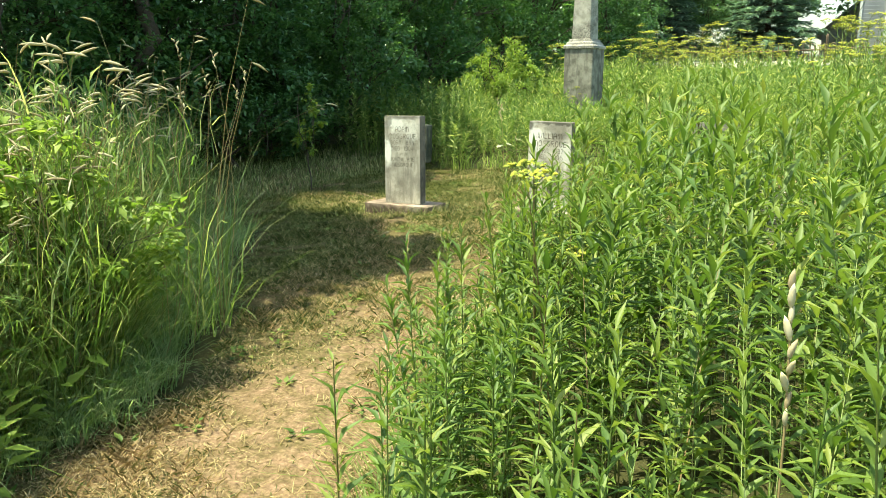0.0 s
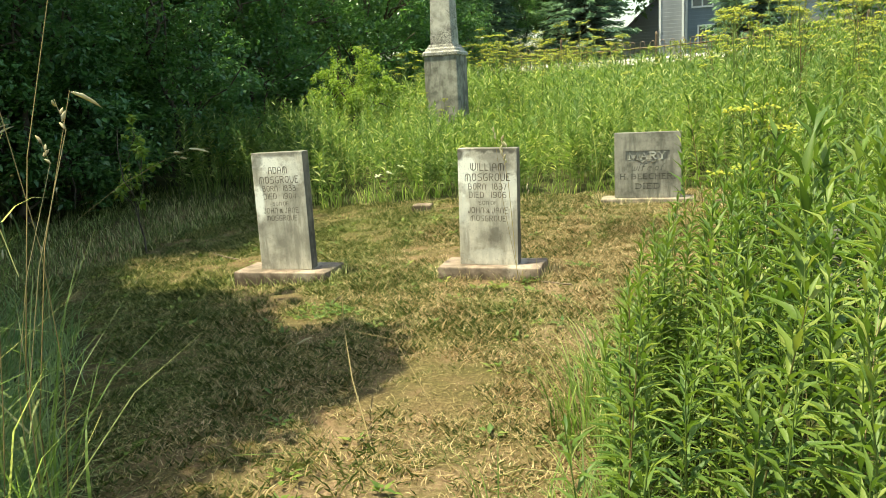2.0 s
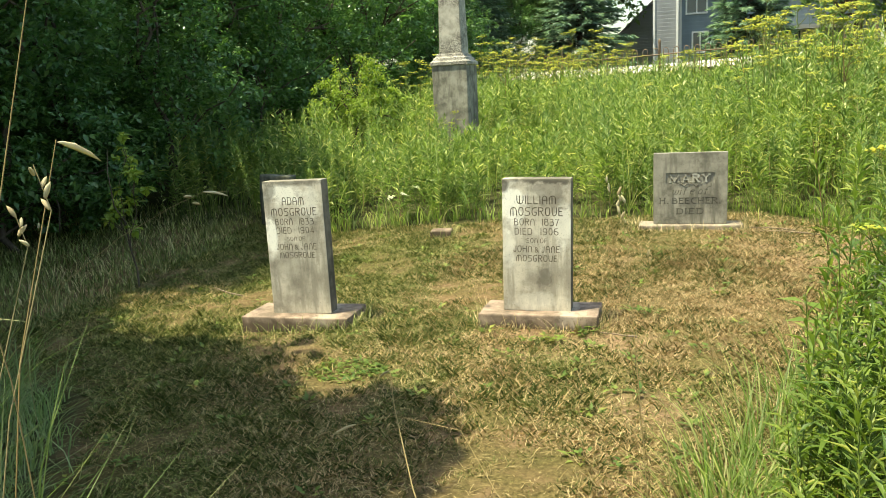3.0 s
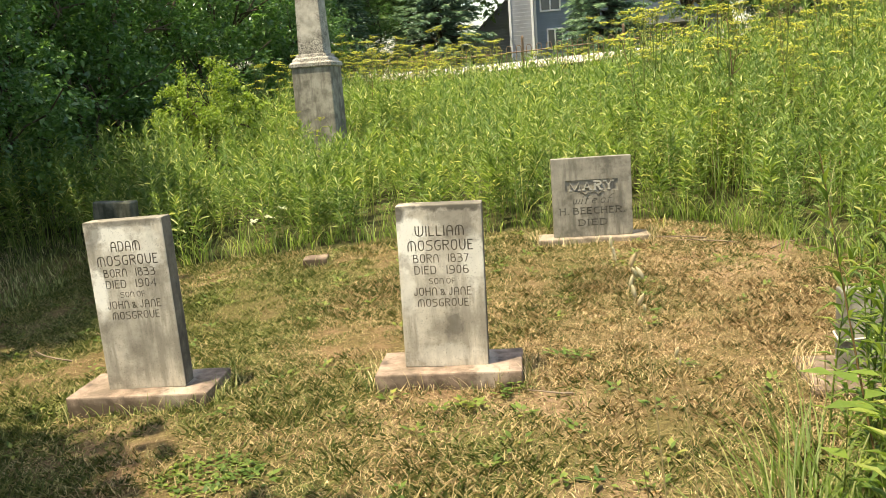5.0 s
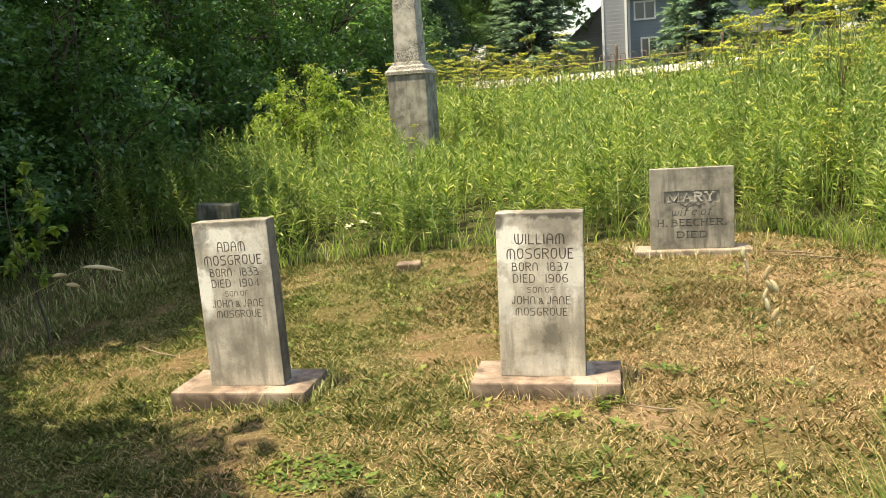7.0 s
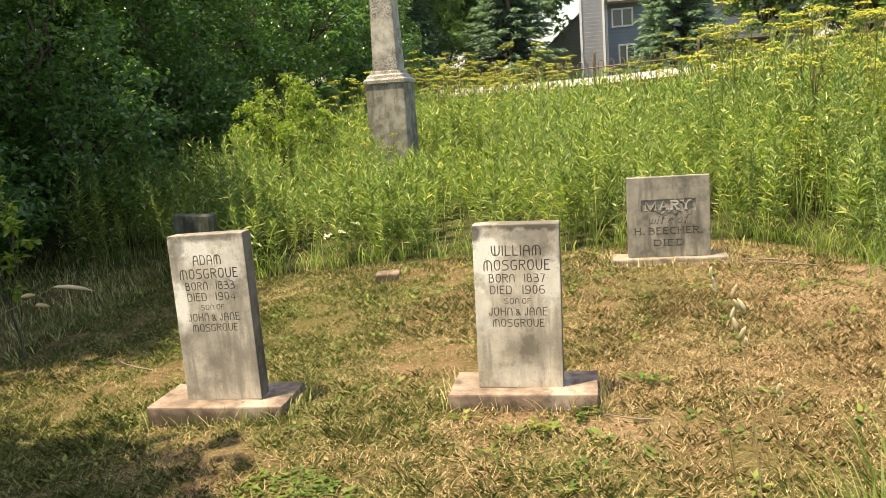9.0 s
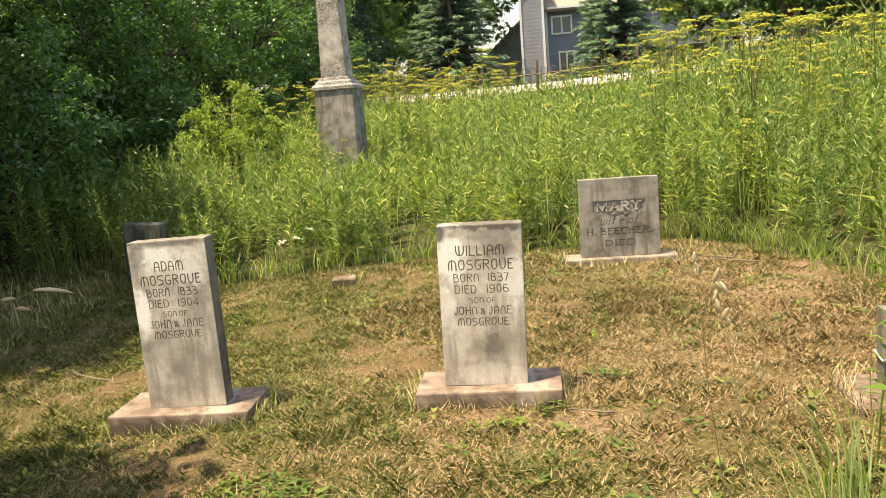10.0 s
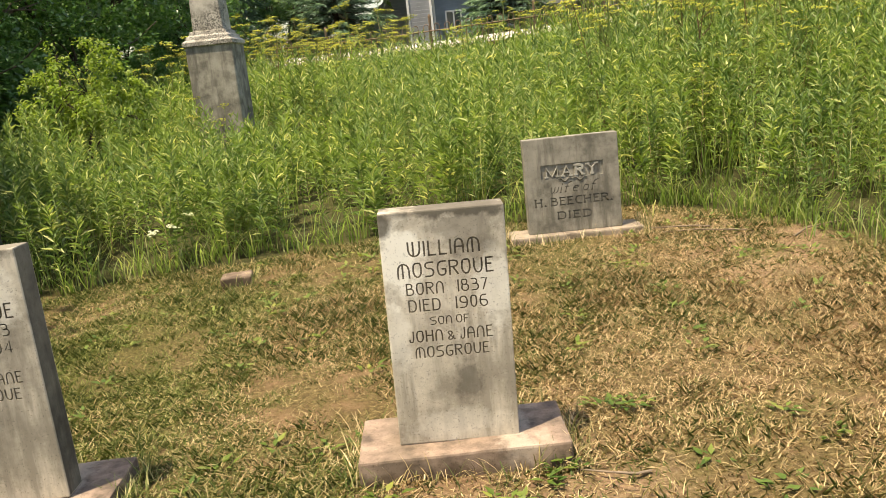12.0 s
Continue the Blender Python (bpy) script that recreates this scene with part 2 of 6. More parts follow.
M["base_stone"] = stone_mat("pale_base_stone", (0.36, 0.305, 0.235), (0.28, 0.23, 0.175), (0.15, 0.12, 0.09), False)
M["obelisk"] = stone_mat("obelisk_marble", (0.54, 0.51, 0.445), (0.43, 0.405, 0.35), (0.28, 0.265, 0.225), False, 0.0, (), True)
M["obelisk_die"] = stone_mat("grey_marble_die", (0.37, 0.35, 0.295), (0.27, 0.255, 0.21), (0.14, 0.13, 0.11), True)
# floors of the carved letters, browner and darker than the tablet face
M["letter"] = stone_mat("letter_floor_dark", (0.21, 0.18, 0.13), (0.155, 0.13, 0.095), (0.09, 0.075, 0.055), False)
M["letter_soft"] = stone_mat("worn_letter", (0.15, 0.14, 0.115), (0.11, 0.105, 0.085), (0.08, 0.075, 0.06), False)
M["stone_raised"] = stone_mat("raised_marble", (0.42, 0.405, 0.34), (0.36, 0.345, 0.29), (0.24, 0.23, 0.19), False)
M["concrete"] = stone_mat("pale_concrete", (0.62, 0.58, 0.51), (0.55, 0.51, 0.45), (0.42, 0.39, 0.34), False)


def bark_mat():
    m, n, l, b = mat("bark", 0.9, 0.15)
    f = noise_tex(n, l, 9, 6, 0.7, (1, 1, 0.18))
    l.new(ramp(n, l, f, [(0.3, (0.045, 0.035, 0.026)), (0.7, (0.15, 0.12, 0.09))]), b.inputs["Base Color"])
    bump(n, l, b, f, 0.8, 0.03)
    return m


M["bark"] = bark_mat()


def plain_mat(name, c, rough=0.7, metal=0.0, var=0.25, scale=4.0, spec=0.3):
    m, n, l, b = mat(name, rough, spec, metal)
    f = noise_tex(n, l, scale, 4, 0.6)
    l.new(ramp(n, l, f, [(0.3, tuple(v * (1 - var) for v in c)), (0.7, tuple(min(1, v * (1 + var)) for v in c))]), b.inputs["Base Color"])
    return m


def siding_mat(name, c):
    m, n, l, b = mat(name, 0.6, 0.3)
    w = n.new("ShaderNodeTexWave")
    w.bands_direction = 'Z'
    w.wave_profile = 'SAW'
    w.inputs["Scale"].default_value = 1.6
    w.inputs["Distortion"].default_value = 0.0
    l.new(n.new("ShaderNodeTexCoord").outputs["Object"], w.inputs["Vector"])
    f = noise_tex(n, l, 1.2, 4)
    l.new(ramp(n, l, f, [(0.3, tuple(v * 0.88 for v in c)), (0.7, tuple(v * 1.1 for v in c))]), b.inputs["Base Color"])
    bump(n, l, b, w.outputs["Fac"], 0.6, 0.03)
    return m


M["siding_blue"] = siding_mat("siding_blue", (0.20, 0.25, 0.30))
M["siding_pale"] = siding_mat("siding_pale", (0.40, 0.41, 0.43))
M["siding_tan"] = siding_mat("siding_tan", (0.50, 0.42, 0.33))
M["trim"] = plain_mat("white_trim", (0.78, 0.78, 0.76), 0.5, 0, 0.05)
M["roof_tan"] = plain_mat("roof_shingle_tan", (0.36, 0.28, 0.21), 0.9, 0, 0.3, 9)
M["roof_grey"] = plain_mat("roof_shingle_grey", (0.27, 0.26, 0.255), 0.9, 0, 0.3, 9)
M["iron"] = plain_mat("rusty_iron", (0.21, 0.145, 0.10), 0.8, 0.2, 0.4, 20)
M["cord"] = plain_mat("white_cord", (0.55, 0.55, 0.49), 0.8, 0, 0.15, 60)
M["wood_grey"] = plain_mat("dead_twig", (0.22, 0.17, 0.12), 0.9, 0, 0.3, 30)


def glass_mat():
    m, n, l, b = mat("window_glass", 0.05, 0.6)
    b.inputs["Base Color"].default_value = (0.05, 0.07, 0.08, 1)
    return m


M["glass"] = glass_mat()

# ---- helpers for building ----
RNG = np.random.default_rng(7)


def flat_shade(me):
    me.polygons.foreach_set("use_smooth", np.zeros(len(me.polygons), dtype=bool))


def part(name, bm, material, parent=None, label="", smooth=False, place=None):
    me = bpy.data.meshes.new(name)
    bm.to_mesh(me)
    bm.free()
    me.materials.append(material)
    if not smooth:
        flat_shade(me)
    ob = new(name, me)
    if parent:
        ob.parent = parent
    if place is not None:
        ob.matrix_basis = place
    if label:
        tagged(ob, label)
    return ob


def box_bm(sx, sy, sz, bev=0.0, base=True, seg=2, cuts=0, rough=0.0, seed=0):
    """A block centred on x and y, standing on z = 0, with worn edges."""
    bm = bmesh.new()
    bmesh.ops.create_cube(bm, size=1)
    bmesh.ops.scale(bm, vec=(sx, sy, sz), verts=bm.verts)
    if base:
        bmesh.ops.translate(bm, vec=(0, 0, sz / 2), verts=bm.verts)
    if bev:
        bmesh.ops.bevel(bm, geom=bm.edges[:], offset=bev, segments=seg, affect='EDGES', profile=0.6)
    if cuts:
        bmesh.ops.subdivide_edges(bm, edges=[e for e in bm.edges if e.calc_length() > 0.03], cuts=cuts, use_grid_fill=True)
    if rough:
        for v in bm.verts:
            v.co += noise.noise_vector(v.co * 9 + Vector((seed, 0, 0))) * rough
    return bm


def join_box(bm, lo, hi):
    """Adds a box between two corners to bm."""
    r = bmesh.ops.create_cube(bm, size=1)
    vs = r["verts"]
    bmesh.ops.scale(bm, vec=[h - a for a, h in zip(lo, hi)], verts=vs)
    bmesh.ops.translate(bm, vec=[(h + a) / 2 for a, h in zip(lo, hi)], verts=vs)


def tube_pieces(points, radii, sides=5):
    """Vertices and triangles of a tapering tube along points."""
    P = np.array(points, float)
    n = len(P)
    V, F = [], []
    for i in range(n):
        d = P[min(i + 1, n - 1)] - P[max(i - 1, 0)]
        d = d / (np.linalg.norm(d) + 1e-9)
        a = np.cross(d, (0.3, 0.9, 0.2) if abs(d[2]) > 0.8 else (0, 0, 1))
        a = a / (np.linalg.norm(a) + 1e-9)
        b = np.cross(d, a)
        for k in range(sides):
            w = 2 * math.pi * k / sides
            V.append(P[i] + radii[i] * (math.cos(w) * a + math.sin(w) * b))
    for i in range(n - 1):
        for k in range(sides):
            q = (k + 1) % sides
            F += [(i * sides + k, i * sides + q, (i + 1) * sides + q), (i * sides + k, (i + 1) * sides + q, (i + 1) * sides + k)]
    return np.array(V), np.array(F)


def spread(tv, tf, pos, yaw, pitch, sx, sy=None, roll=None):
    """Copies of a small piece (its length along +x), turned and scaled: all vertices and triangles."""
    pos = np.asarray(pos, float)
    N = len(pos)
    sx = np.broadcast_to(np.asarray(sx, float), (N,))
    sy = sx if sy is None else np.broadcast_to(np.asarray(sy, float), (N,))
    yaw, pitch = np.broadcast_to(yaw, (N,)), np.broadcast_to(pitch, (N,))
    roll = np.zeros(N) if roll is None else np.broadcast_to(roll, (N,))
    V = np.broadcast_to(tv, (N,) + tv.shape).copy()
    V[:, :, 0] *= sx[:, None]
    V[:, :, 1] *= sy[:, None]
    V[:, :, 2] *= sx[:, None]
    c, s = np.cos(roll)[:, None], np.sin(roll)[:, None]
    y, z = V[:, :, 1] * c - V[:, :, 2] * s, V[:, :, 1] * s + V[:, :, 2] * c
    c, s = np.cos(pitch)[:, None], np.sin(pitch)[:, None]
    x, z = V[:, :, 0] * c - z * s, V[:, :, 0] * s + z * c
    c, s = np.cos(yaw)[:, None], np.sin(yaw)[:, None]
    out = np.stack([x * c - y * s, x * s + y * c, z], -1) + pos[:, None, :]
    k = len(tv)
    F = (tf[None] + (np.arange(N) * k)[:, None, None]).reshape(-1, 3)
    return out.reshape(-1, 3), F


def mesh_of(name, pieces, mats, smooth=True):
    """One mesh out of (vertices, triangles, material slot) pieces."""
    vs, fs, ms, at = [], [], [], 0
    for V, F, k in pieces:
        if len(F) == 0:
            continue
        vs.append(V)
        fs.append(F + at)
        ms.append(np.full(len(F), k, dtype=np.int32))
        at += len(V)
    V, F, K = np.concatenate(vs), np.concatenate(fs), np.concatenate(ms)
    me = bpy.data.meshes.new(name)
    me.vertices.add(len(V))
    me.vertices.foreach_set("co", V.astype(np.float32).ravel())
    me.loops.add(len(F) * 3)
    me.loops.foreach_set("vertex_index", F.astype(np.int32).ravel())
    me.polygons.add(len(F))
    me.polygons.foreach_set("loop_start", np.arange(0, len(F) * 3, 3, dtype=np.int32))
    me.polygons.foreach_set("material_index", K)
    for m in mats:
        me.materials.append(m)
    me.update(calc_edges=True)
    if not smooth:
        flat_shade(me)
    return me


def triangles(*rows):
    return np.array(rows, dtype=np.int64)


# a pointed leaf, folded along its midrib and drooping
LEAF_V = np.array([(0, 0, 0), (0.42, -0.5, 0.09), (0.45, 0, 0.02), (0.42, 0.5, 0.09), (1, 0, -0.16)], float)
LEAF_F = triangles((0, 1, 2), (0, 2, 3), (1, 4, 2), (2, 4, 3))
# a small leaf of two halves
TWIN_V = np.array([(0, 0, 0), (0.42, -0.5, 0.08), (0.42, 0.5, 0.08), (1, 0, -0.10)], float)
TWIN_F = np.array([(0, 1, 3), (0, 3, 2)], dtype=np.int64)
# a broad leaf
BROAD_V = np.array([(0, 0, 0), (0.35, -0.5, 0.05), (0.5, 0, -0.03), (0.35, 0.5, 0.05), (1, 0, -0.12)], float)
# a long blade that bends over
BLADE_V = np.array([(0, -0.5, 0), (0, 0.5, 0), (0.38, -0.42, 0.0), (0.38, 0.42, 0.0), (0.72, -0.28, -0.10), (0.72, 0.28, -0.10), (1.0, 0, -0.30)], float)
BLADE_F = triangles((0, 2, 1), (1, 2, 3), (2, 4, 3), (3, 4, 5), (4, 6, 5))
# a short blade
SHORT_V = np.array([(0, -0.5, 0), (0, 0.5, 0), (0.6, -0.3, 0.0), (0.6, 0.3, 0.0), (1.0, 0, -0.12)], float)
SHORT_F = triangles((0, 2, 1), (1, 2, 3), (2, 4, 3))
# a plump seed head along x
def spindle(sides=5):
    V, F = [(0, 0, 0)], []
    prof = [(0.12, 0.6), (0.4, 1.0), (0.75, 0.75)]
    for x, r in prof:
        for k in range(sides):
            w = 2 * math.pi * k / sides
            V.append((x, 0.5 * r * math.cos(w), 0.06 * r * math.sin(w) - 0.25 * x * x))
    V.append((1, 0, -0.25))
    for k in range(sides):
        q = (k + 1) % sides
        F.append((0, 1 + q, 1 + k))
        for i in range(2):
            a = 1 + i * sides
            F += [(a + k, a + q, a + sides + q), (a + k, a + sides + q, a + sides + k)]
        F.append((1 + 2 * sides + k, 1 + 2 * sides + q, len(V) - 1))
    return np.array(V, float), triangles(*F)


SPIN_V, SPIN_F = spindle()
PLUMP_V = SPIN_V * (1, 1, 1) + 0
PLUMP_V[:, 2] = (PLUMP_V[:, 2] + 0.25 * PLUMP_V[:, 0] ** 2) * 3.0 - 0.2 * PLUMP_V[:, 0] ** 2


# ---- the lie of the land ----
def gz(x, y):
    """Height of the ground: a lawn that climbs gently to a rough bank and a road."""
    x, y = np.asarray(x, float), np.asarray(y, float)
    a = np.interp(y, (-6, 6.4, 7.6, 9.3, 12, 13.5, 15, 19, 24.6, 26.6, 31, 70), (-0.29, 0.345, 0.378, 0.455, 0.60, 0.74, 0.92, 1.06, 1.12, 1.98, 2.2, 2.75))
    side = 0.07 * np.clip(x + 0.8, 0, 9) * np.clip((y - 8.5) / 4, 0, 1) * np.clip((30 - y) / 12, 0, 1)
    dip = 0.055 * np.clip(-3.3 - x, 0, 2.2) * np.clip((y - 3) / 2, 0, 1) * np.clip((11 - y) / 2, 0, 1)
    return a + side - dip


RIGHT_EDGE = [(0.75, -1.6), (0.55, -0.6), (0.35, 0.1), (-0.2, 0.72), (-0.62, 1.05), (-1.0, 1.34), (-1.22, 1.68), (-1.38, 2.1), (-1.72, 2.9), (-1.8, 3.6), (-1.72, 4.5), (-1.38, 5.2), (-0.95, 5.75), (0.3, 6.1), (6, 6.6)]
LEFT_EDGE = [(-1.9, -1.6), (-2.45, 0.6), (-2.72, 1.6), (-2.74, 2.1), (-2.76, 2.45), (-3.2, 3.2), (-3.45, 3.5), (-3.95, 4.0), (-4.95, 5.4), (-6.4, 5.9), (-8.5, 6.1)]
BACK_EDGE = [(-9.0, 9.4), (-6.2, 9.9), (-5.4, 9.35), (-4.8, 9.55), (-3.8, 9.6), (-2.6, 9.7), (-1.3, 9.85), (-0.75, 9.4), (-0.45, 8.7), (-0.1, 8.1), (1.2, 7.6), (6, 7.4)]


def inside(px, py, poly):
    px, py = np.asarray(px, float), np.asarray(py, float)
    ins = np.zeros(px.shape, bool)
    n = len(poly)
    for i in range(n):
        (x1, y1), (x2, y2) = poly[i], poly[(i + 1) % n]
        hit = ((y1 > py) != (y2 > py)) & (px < (x2 - x1) * (py - y1) / (y2 - y1 + 1e-12) + x1)
        ins ^= hit
    return ins


def edge_distance(px, py, line):
    px, py = np.asarray(px, float), np.asarray(py, float)
    best = np.full(px.shape, 1e9)
    for (x1, y1), (x2, y2) in zip(line[:-1], line[1:]):
        dx, dy = x2 - x1, y2 - y1
        t = np.clip(((px - x1) * dx + (py - y1) * dy) / (dx * dx + dy * dy), 0, 1)
        best = np.minimum(best, np.hypot(px - x1 - t * dx, py - y1 - t * dy))
    return best


RIGHT_PATCH = RIGHT_EDGE + [(6, -1.6)]
LEFT_PATCH = LEFT_EDGE + [(-8.5, -1.6)]
BACK_PATCH = BACK_EDGE + [(9, 7.4), (9, 26.2), (-9, 26.2)]
LAWN = LEFT_EDGE[::1] + [(-8.5, 6.1), (-9.0, 9.4)] + BACK_EDGE[1:] + RIGHT_EDGE[::-1]


WALKED = [(0.3, -1.2), (0, -0.2), (-0.9, 0.7), (-1.75, 1.75), (-2.25, 2.8), (-2.45, 3.9)]
WORN = ((-2.75, 6.2, 0.5), (-2.25, 6.25, 0.35), (-4.25, 6.15, 0.4), (-1.15, 8.5, 0.75), (-0.75, 9.0, 0.6), (-1.5, 9.3, 0.4), (-2.1, 5.5, 0.3), (-1.7, 7.2, 0.3))


def bareness(x, y):
    """How far the turf is worn to soil: 0 to 1."""
    x, y = np.asarray(x, float), np.asarray(y, float)
    b = 0.95 * np.clip(1.2 - edge_distance(x, y, WALKED) / 0.62, 0, 1) * np.clip((4.9 - y) / 0.9, 0, 1)
    for bx, by, r in WORN:
        b = np.maximum(b, np.clip(1.5 - 1.5 * np.hypot(x - bx, (y - by) * 1.3) / r, 0, 0.85))
    wob = np.sin(x * 5.3 + 1.9 * np.sin(y * 4.1)) * np.sin(y * 6.1 + 1.7 * np.sin(x * 4.7 + 1))
    return np.clip(b * (0.85 + 0.5 * wob) + 0.22 * np.clip(wob - 0.45, 0, 1), 0, 1)


def scatter_in(poly, n, rng):
    xs, ys = [p[0] for p in poly], [p[1] for p in poly]
    x, y = rng.uniform(min(xs), max(xs), n), rng.uniform(min(ys), max(ys), n)
    k = inside(x, y, poly)
    return x[k], y[k]


def grass_pieces(x, y, z, h, rng, per, spreadr, width=0.007, droop=1.0):
    n = len(x)
    who = np.repeat(np.arange(n), per)
    a = rng.uniform(0, 6.3, n * per)
    r = spreadr * np.sqrt(rng.uniform(0, 1, n * per))
    pos = np.stack([x[who] + r * np.cos(a), y[who] + r * np.sin(a), z[who]], 1)
    ln = h[who] * rng.uniform(0.5, 1.05, n * per)
    tv = BLADE_V.copy()
    tv[:, 2] *= droop * 1.3
    return spread(tv, BLADE_F, pos, a + rng.normal(0, 0.8, n * per), 1.47 - np.abs(rng.normal(0, 0.26, n * per)), ln, width * rng.uniform(0.7, 1.4, n * per))


# ---- ground ----
def make_ground():
    def axis(lo, hi, step, far):
        core = np.arange(lo, hi + 1e-6, step)
        out = np.geomspace(1, far, 26)
        return np.concatenate([lo - out[::-1], core, hi + out])
    xs, ys = axis(-8, 2, 0.14, 900), axis(-1, 28, 0.2, 900)
    X, Y = np.meshgrid(xs, ys)
    near = (np.abs(X + 2) < 7.5) & (Y > -2) & (Y < 32)
    Z = gz(X, Y)
    wob = np.sin(X * 3.1 + 0.7 * Y) * np.sin(Y * 2.7 - 0.4 * X) * 0.012 + np.sin(X * 7.3) * np.sin(Y * 6.1 + X) * 0.006
    Z = Z + np.where(near, wob, 0)
    nx, ny = len(xs), len(ys)
    i = np.arange(nx * ny).reshape(ny, nx)
    a, b, c, d = i[:-1, :-1].ravel(), i[:-1, 1:].ravel(), i[1:, 1:].ravel(), i[1:, :-1].ravel()
    F = np.concatenate([np.stack([a, b, c], 1), np.stack([a, c, d], 1)])
    V = np.stack([X.ravel(), Y.ravel(), Z.ravel()], 1)
    me = mesh_of("ground", [(V, F, 0)], [M["ground"]])
    mown = inside(V[:, 0], V[:, 1], LAWN).astype(np.float32)
    me.attributes.new("mown", 'FLOAT', 'POINT').data.foreach_set("value", mown)
    me.attributes.new("bare", 'FLOAT', 'POINT').data.foreach_set("value", bareness(V[:, 0], V[:, 1]).astype(np.float32))
    return tagged(new("ground", me), "dry mown lawn climbing to rough weedy bank", "ground", kind="structure")


make_ground()

# ---- the road on the bank ----
def make_road():
    bm = bmesh.new()
    for k, (y, up) in enumerate(((26.6, 0.03), (26.75, 0.10), (31.0, 0.10), (31.2, 0.03))):
        for x in np.linspace(-40, 40, 33):
            bm.verts.new((x, y, float(gz(-5, y)) + up + 0.035 * np.clip(x + 4, 0, 9)))
    bm.verts.ensure_lookup_table()
    for k in range(3):
        for i in range(32):
            a = k * 33 + i
            bm.faces.new([bm.verts[j] for j in (a, a + 1, a + 34, a + 33)])
    return tagged(part("road", bm, M["concrete"]), "pale sunlit concrete road above the weeds", "road", kind="structure")


make_road()


# ---- gravestones ----
# Carved alphabets: each stroke runs through points of a grid, 9 high; a stroke marked ! keeps its corners, the others are rounded.
CARVED = {
    "A": ("00 09 59 50", "04 54"), "B": ("00 09", "09 49 45 05", "05 55 50 00"), "D": ("00 09", "09 59 50 00"),
    "E": ("09 00", "09 49", "05 35", "00 40"), "F": ("09 00", "09 49", "05 35"), "G": ("59 09 00 50 54", "54 34"),
    "H": ("00 09", "50 59", "05 55"), "I": ("00 09",), "J": ("39 30 00 02",), "L": ("09 00", "00 40"),
    "M": ("00 09 79 70", "38 30"), "N": ("00 09 59 50",), "O": ("39 59 50 00 09 39",), "R": ("00 09", "09 59 55 05", "25 50"),
    "S": ("59 09 05 55 50 00",), "V": ("09 00 50 59",), "W": ("09 00 70 79", "31 39"), "&": ("50 05 07 37 34 02 00 30 43",),
    "0": ("29 49 40 00 09 29",), "1": ("00 09",), "3": ("09 49 45 15", "15 55 50 00"), "4": ("!40 49 02 52",), "6": ("49 09 00 50 55 05",),
    "7": ("!09 49 10",), "8": ("29 49 45 05 09 29", "25 55 50 00 05 25"), "9": ("00 50 59 09 04 54",),
}
ROMAN = {
    "A": ("!00 39 60", "13 53"), "B": ("00 09", "09 49 45 05", "05 55 50 00"), "C": ("59 09 00 50",), "D": ("00 09", "09 59 50 00"),
    "E": ("09 00", "09 49", "05 35", "00 40"), "H": ("00 09", "50 59", "05 55"), "I": ("00 09",), "M": ("!00 09 40 89 80",),
    "R": ("00 09", "09 59 55 05", "25 50"), "Y": ("!09 35 69", "35 30"), ".": ("00 01",),
    "w": ("05 00 30 35", "30 60 65"), "i": ("00 05", "07 08"), "f": ("10 18 49", "05 35"), "e": ("03 43 45 05 00 40",), "o": ("25 45 40 00 05 25",),
}


def stroke_points(code):
    """The points of one stroke, its inner corners rounded off."""
    sharp = code[0] == "!"
    P = np.array([(int(c[0]), int(c[1])) for c in code.strip("!").split()], float)
    for _ in range(0 if sharp or len(P) < 3 else 2):
        a, b = P[:-1], P[1:]
        P = np.concatenate([P[:1], np.stack([0.72 * a + 0.28 * b, 0.28 * a + 0.72 * b], 1).reshape(-1, 2)[1:-1], P[-1:]])
    return P


def groove(P, w, y0, y1):
    """A bar of width w along P in the x-z plane, from depth y0 to y1."""
    n = len(P)
    d = np.gradient(P, axis=0) if n > 2 else np.repeat(P[1:] - P[:1], 2, 0)
    d /= np.linalg.norm(d, axis=1)[:, None] + 1e-9
    side = np.stack([-d[:, 1], d[:, 0]], 1) * w / 2
    P = P.copy()
    P[0] -= d[0] * w * 0.4
    P[-1] += d[-1] * w * 0.4
    V = []
    for p, q in zip(P, side):
        for y in (y0, y1):
            V += [(p[0] - q[0], y, p[1] - q[1]), (p[0] + q[0], y, p[1] + q[1])]
    F = [(0, 1, 3), (0, 3, 2)]
    for k in range(n - 1):
        a, b = 4 * k, 4 * k + 4
        for i, j in ((0, 1), (1, 3), (3, 2), (2, 0)):
            F += [(a + i, b + i, b + j), (a + i, b + j, a + j)]
    e = 4 * n - 4
    F += [(e, e + 3, e + 1), (e, e + 2, e + 3)]
    return np.array(V), np.array(F)


def letters(body, z, cap, width, thick, alphabet, slant=0.0, serif=0.0):
    """Strokes of each letter of a line centred on x: a list, letter by letter, of point rows."""
    out, x = [], 0.0
    for ch in body:
        if ch == " ":
            x += 2.3
            continue
        rows = [stroke_points(c) for c in alphabet[ch]]
        if serif:
            ends = {(r[k][0], r[k][1]) for r in rows for k in (0, -1) if r[k][1] in (0, 9) and abs(r[k][1] - r[1 if k == 0 else -2][1]) > 0.2}
            rows += [np.array([(a - serif, b), (a + serif, b)]) for a, b in sorted(ends)]
        wide = max(float(r[:, 0].max()) for r in rows)
        out.append([r + (x, 0) for r in rows])
        x += wide + 2.7
    k = (width - thick) / (x - 2.7)
    return [[np.stack([(r[:, 0] - (x - 2.7) / 2) * k + slant * r[:, 1] * cap / 9, z + r[:, 1] * cap / 9], 1) for r in rows] for rows in out]


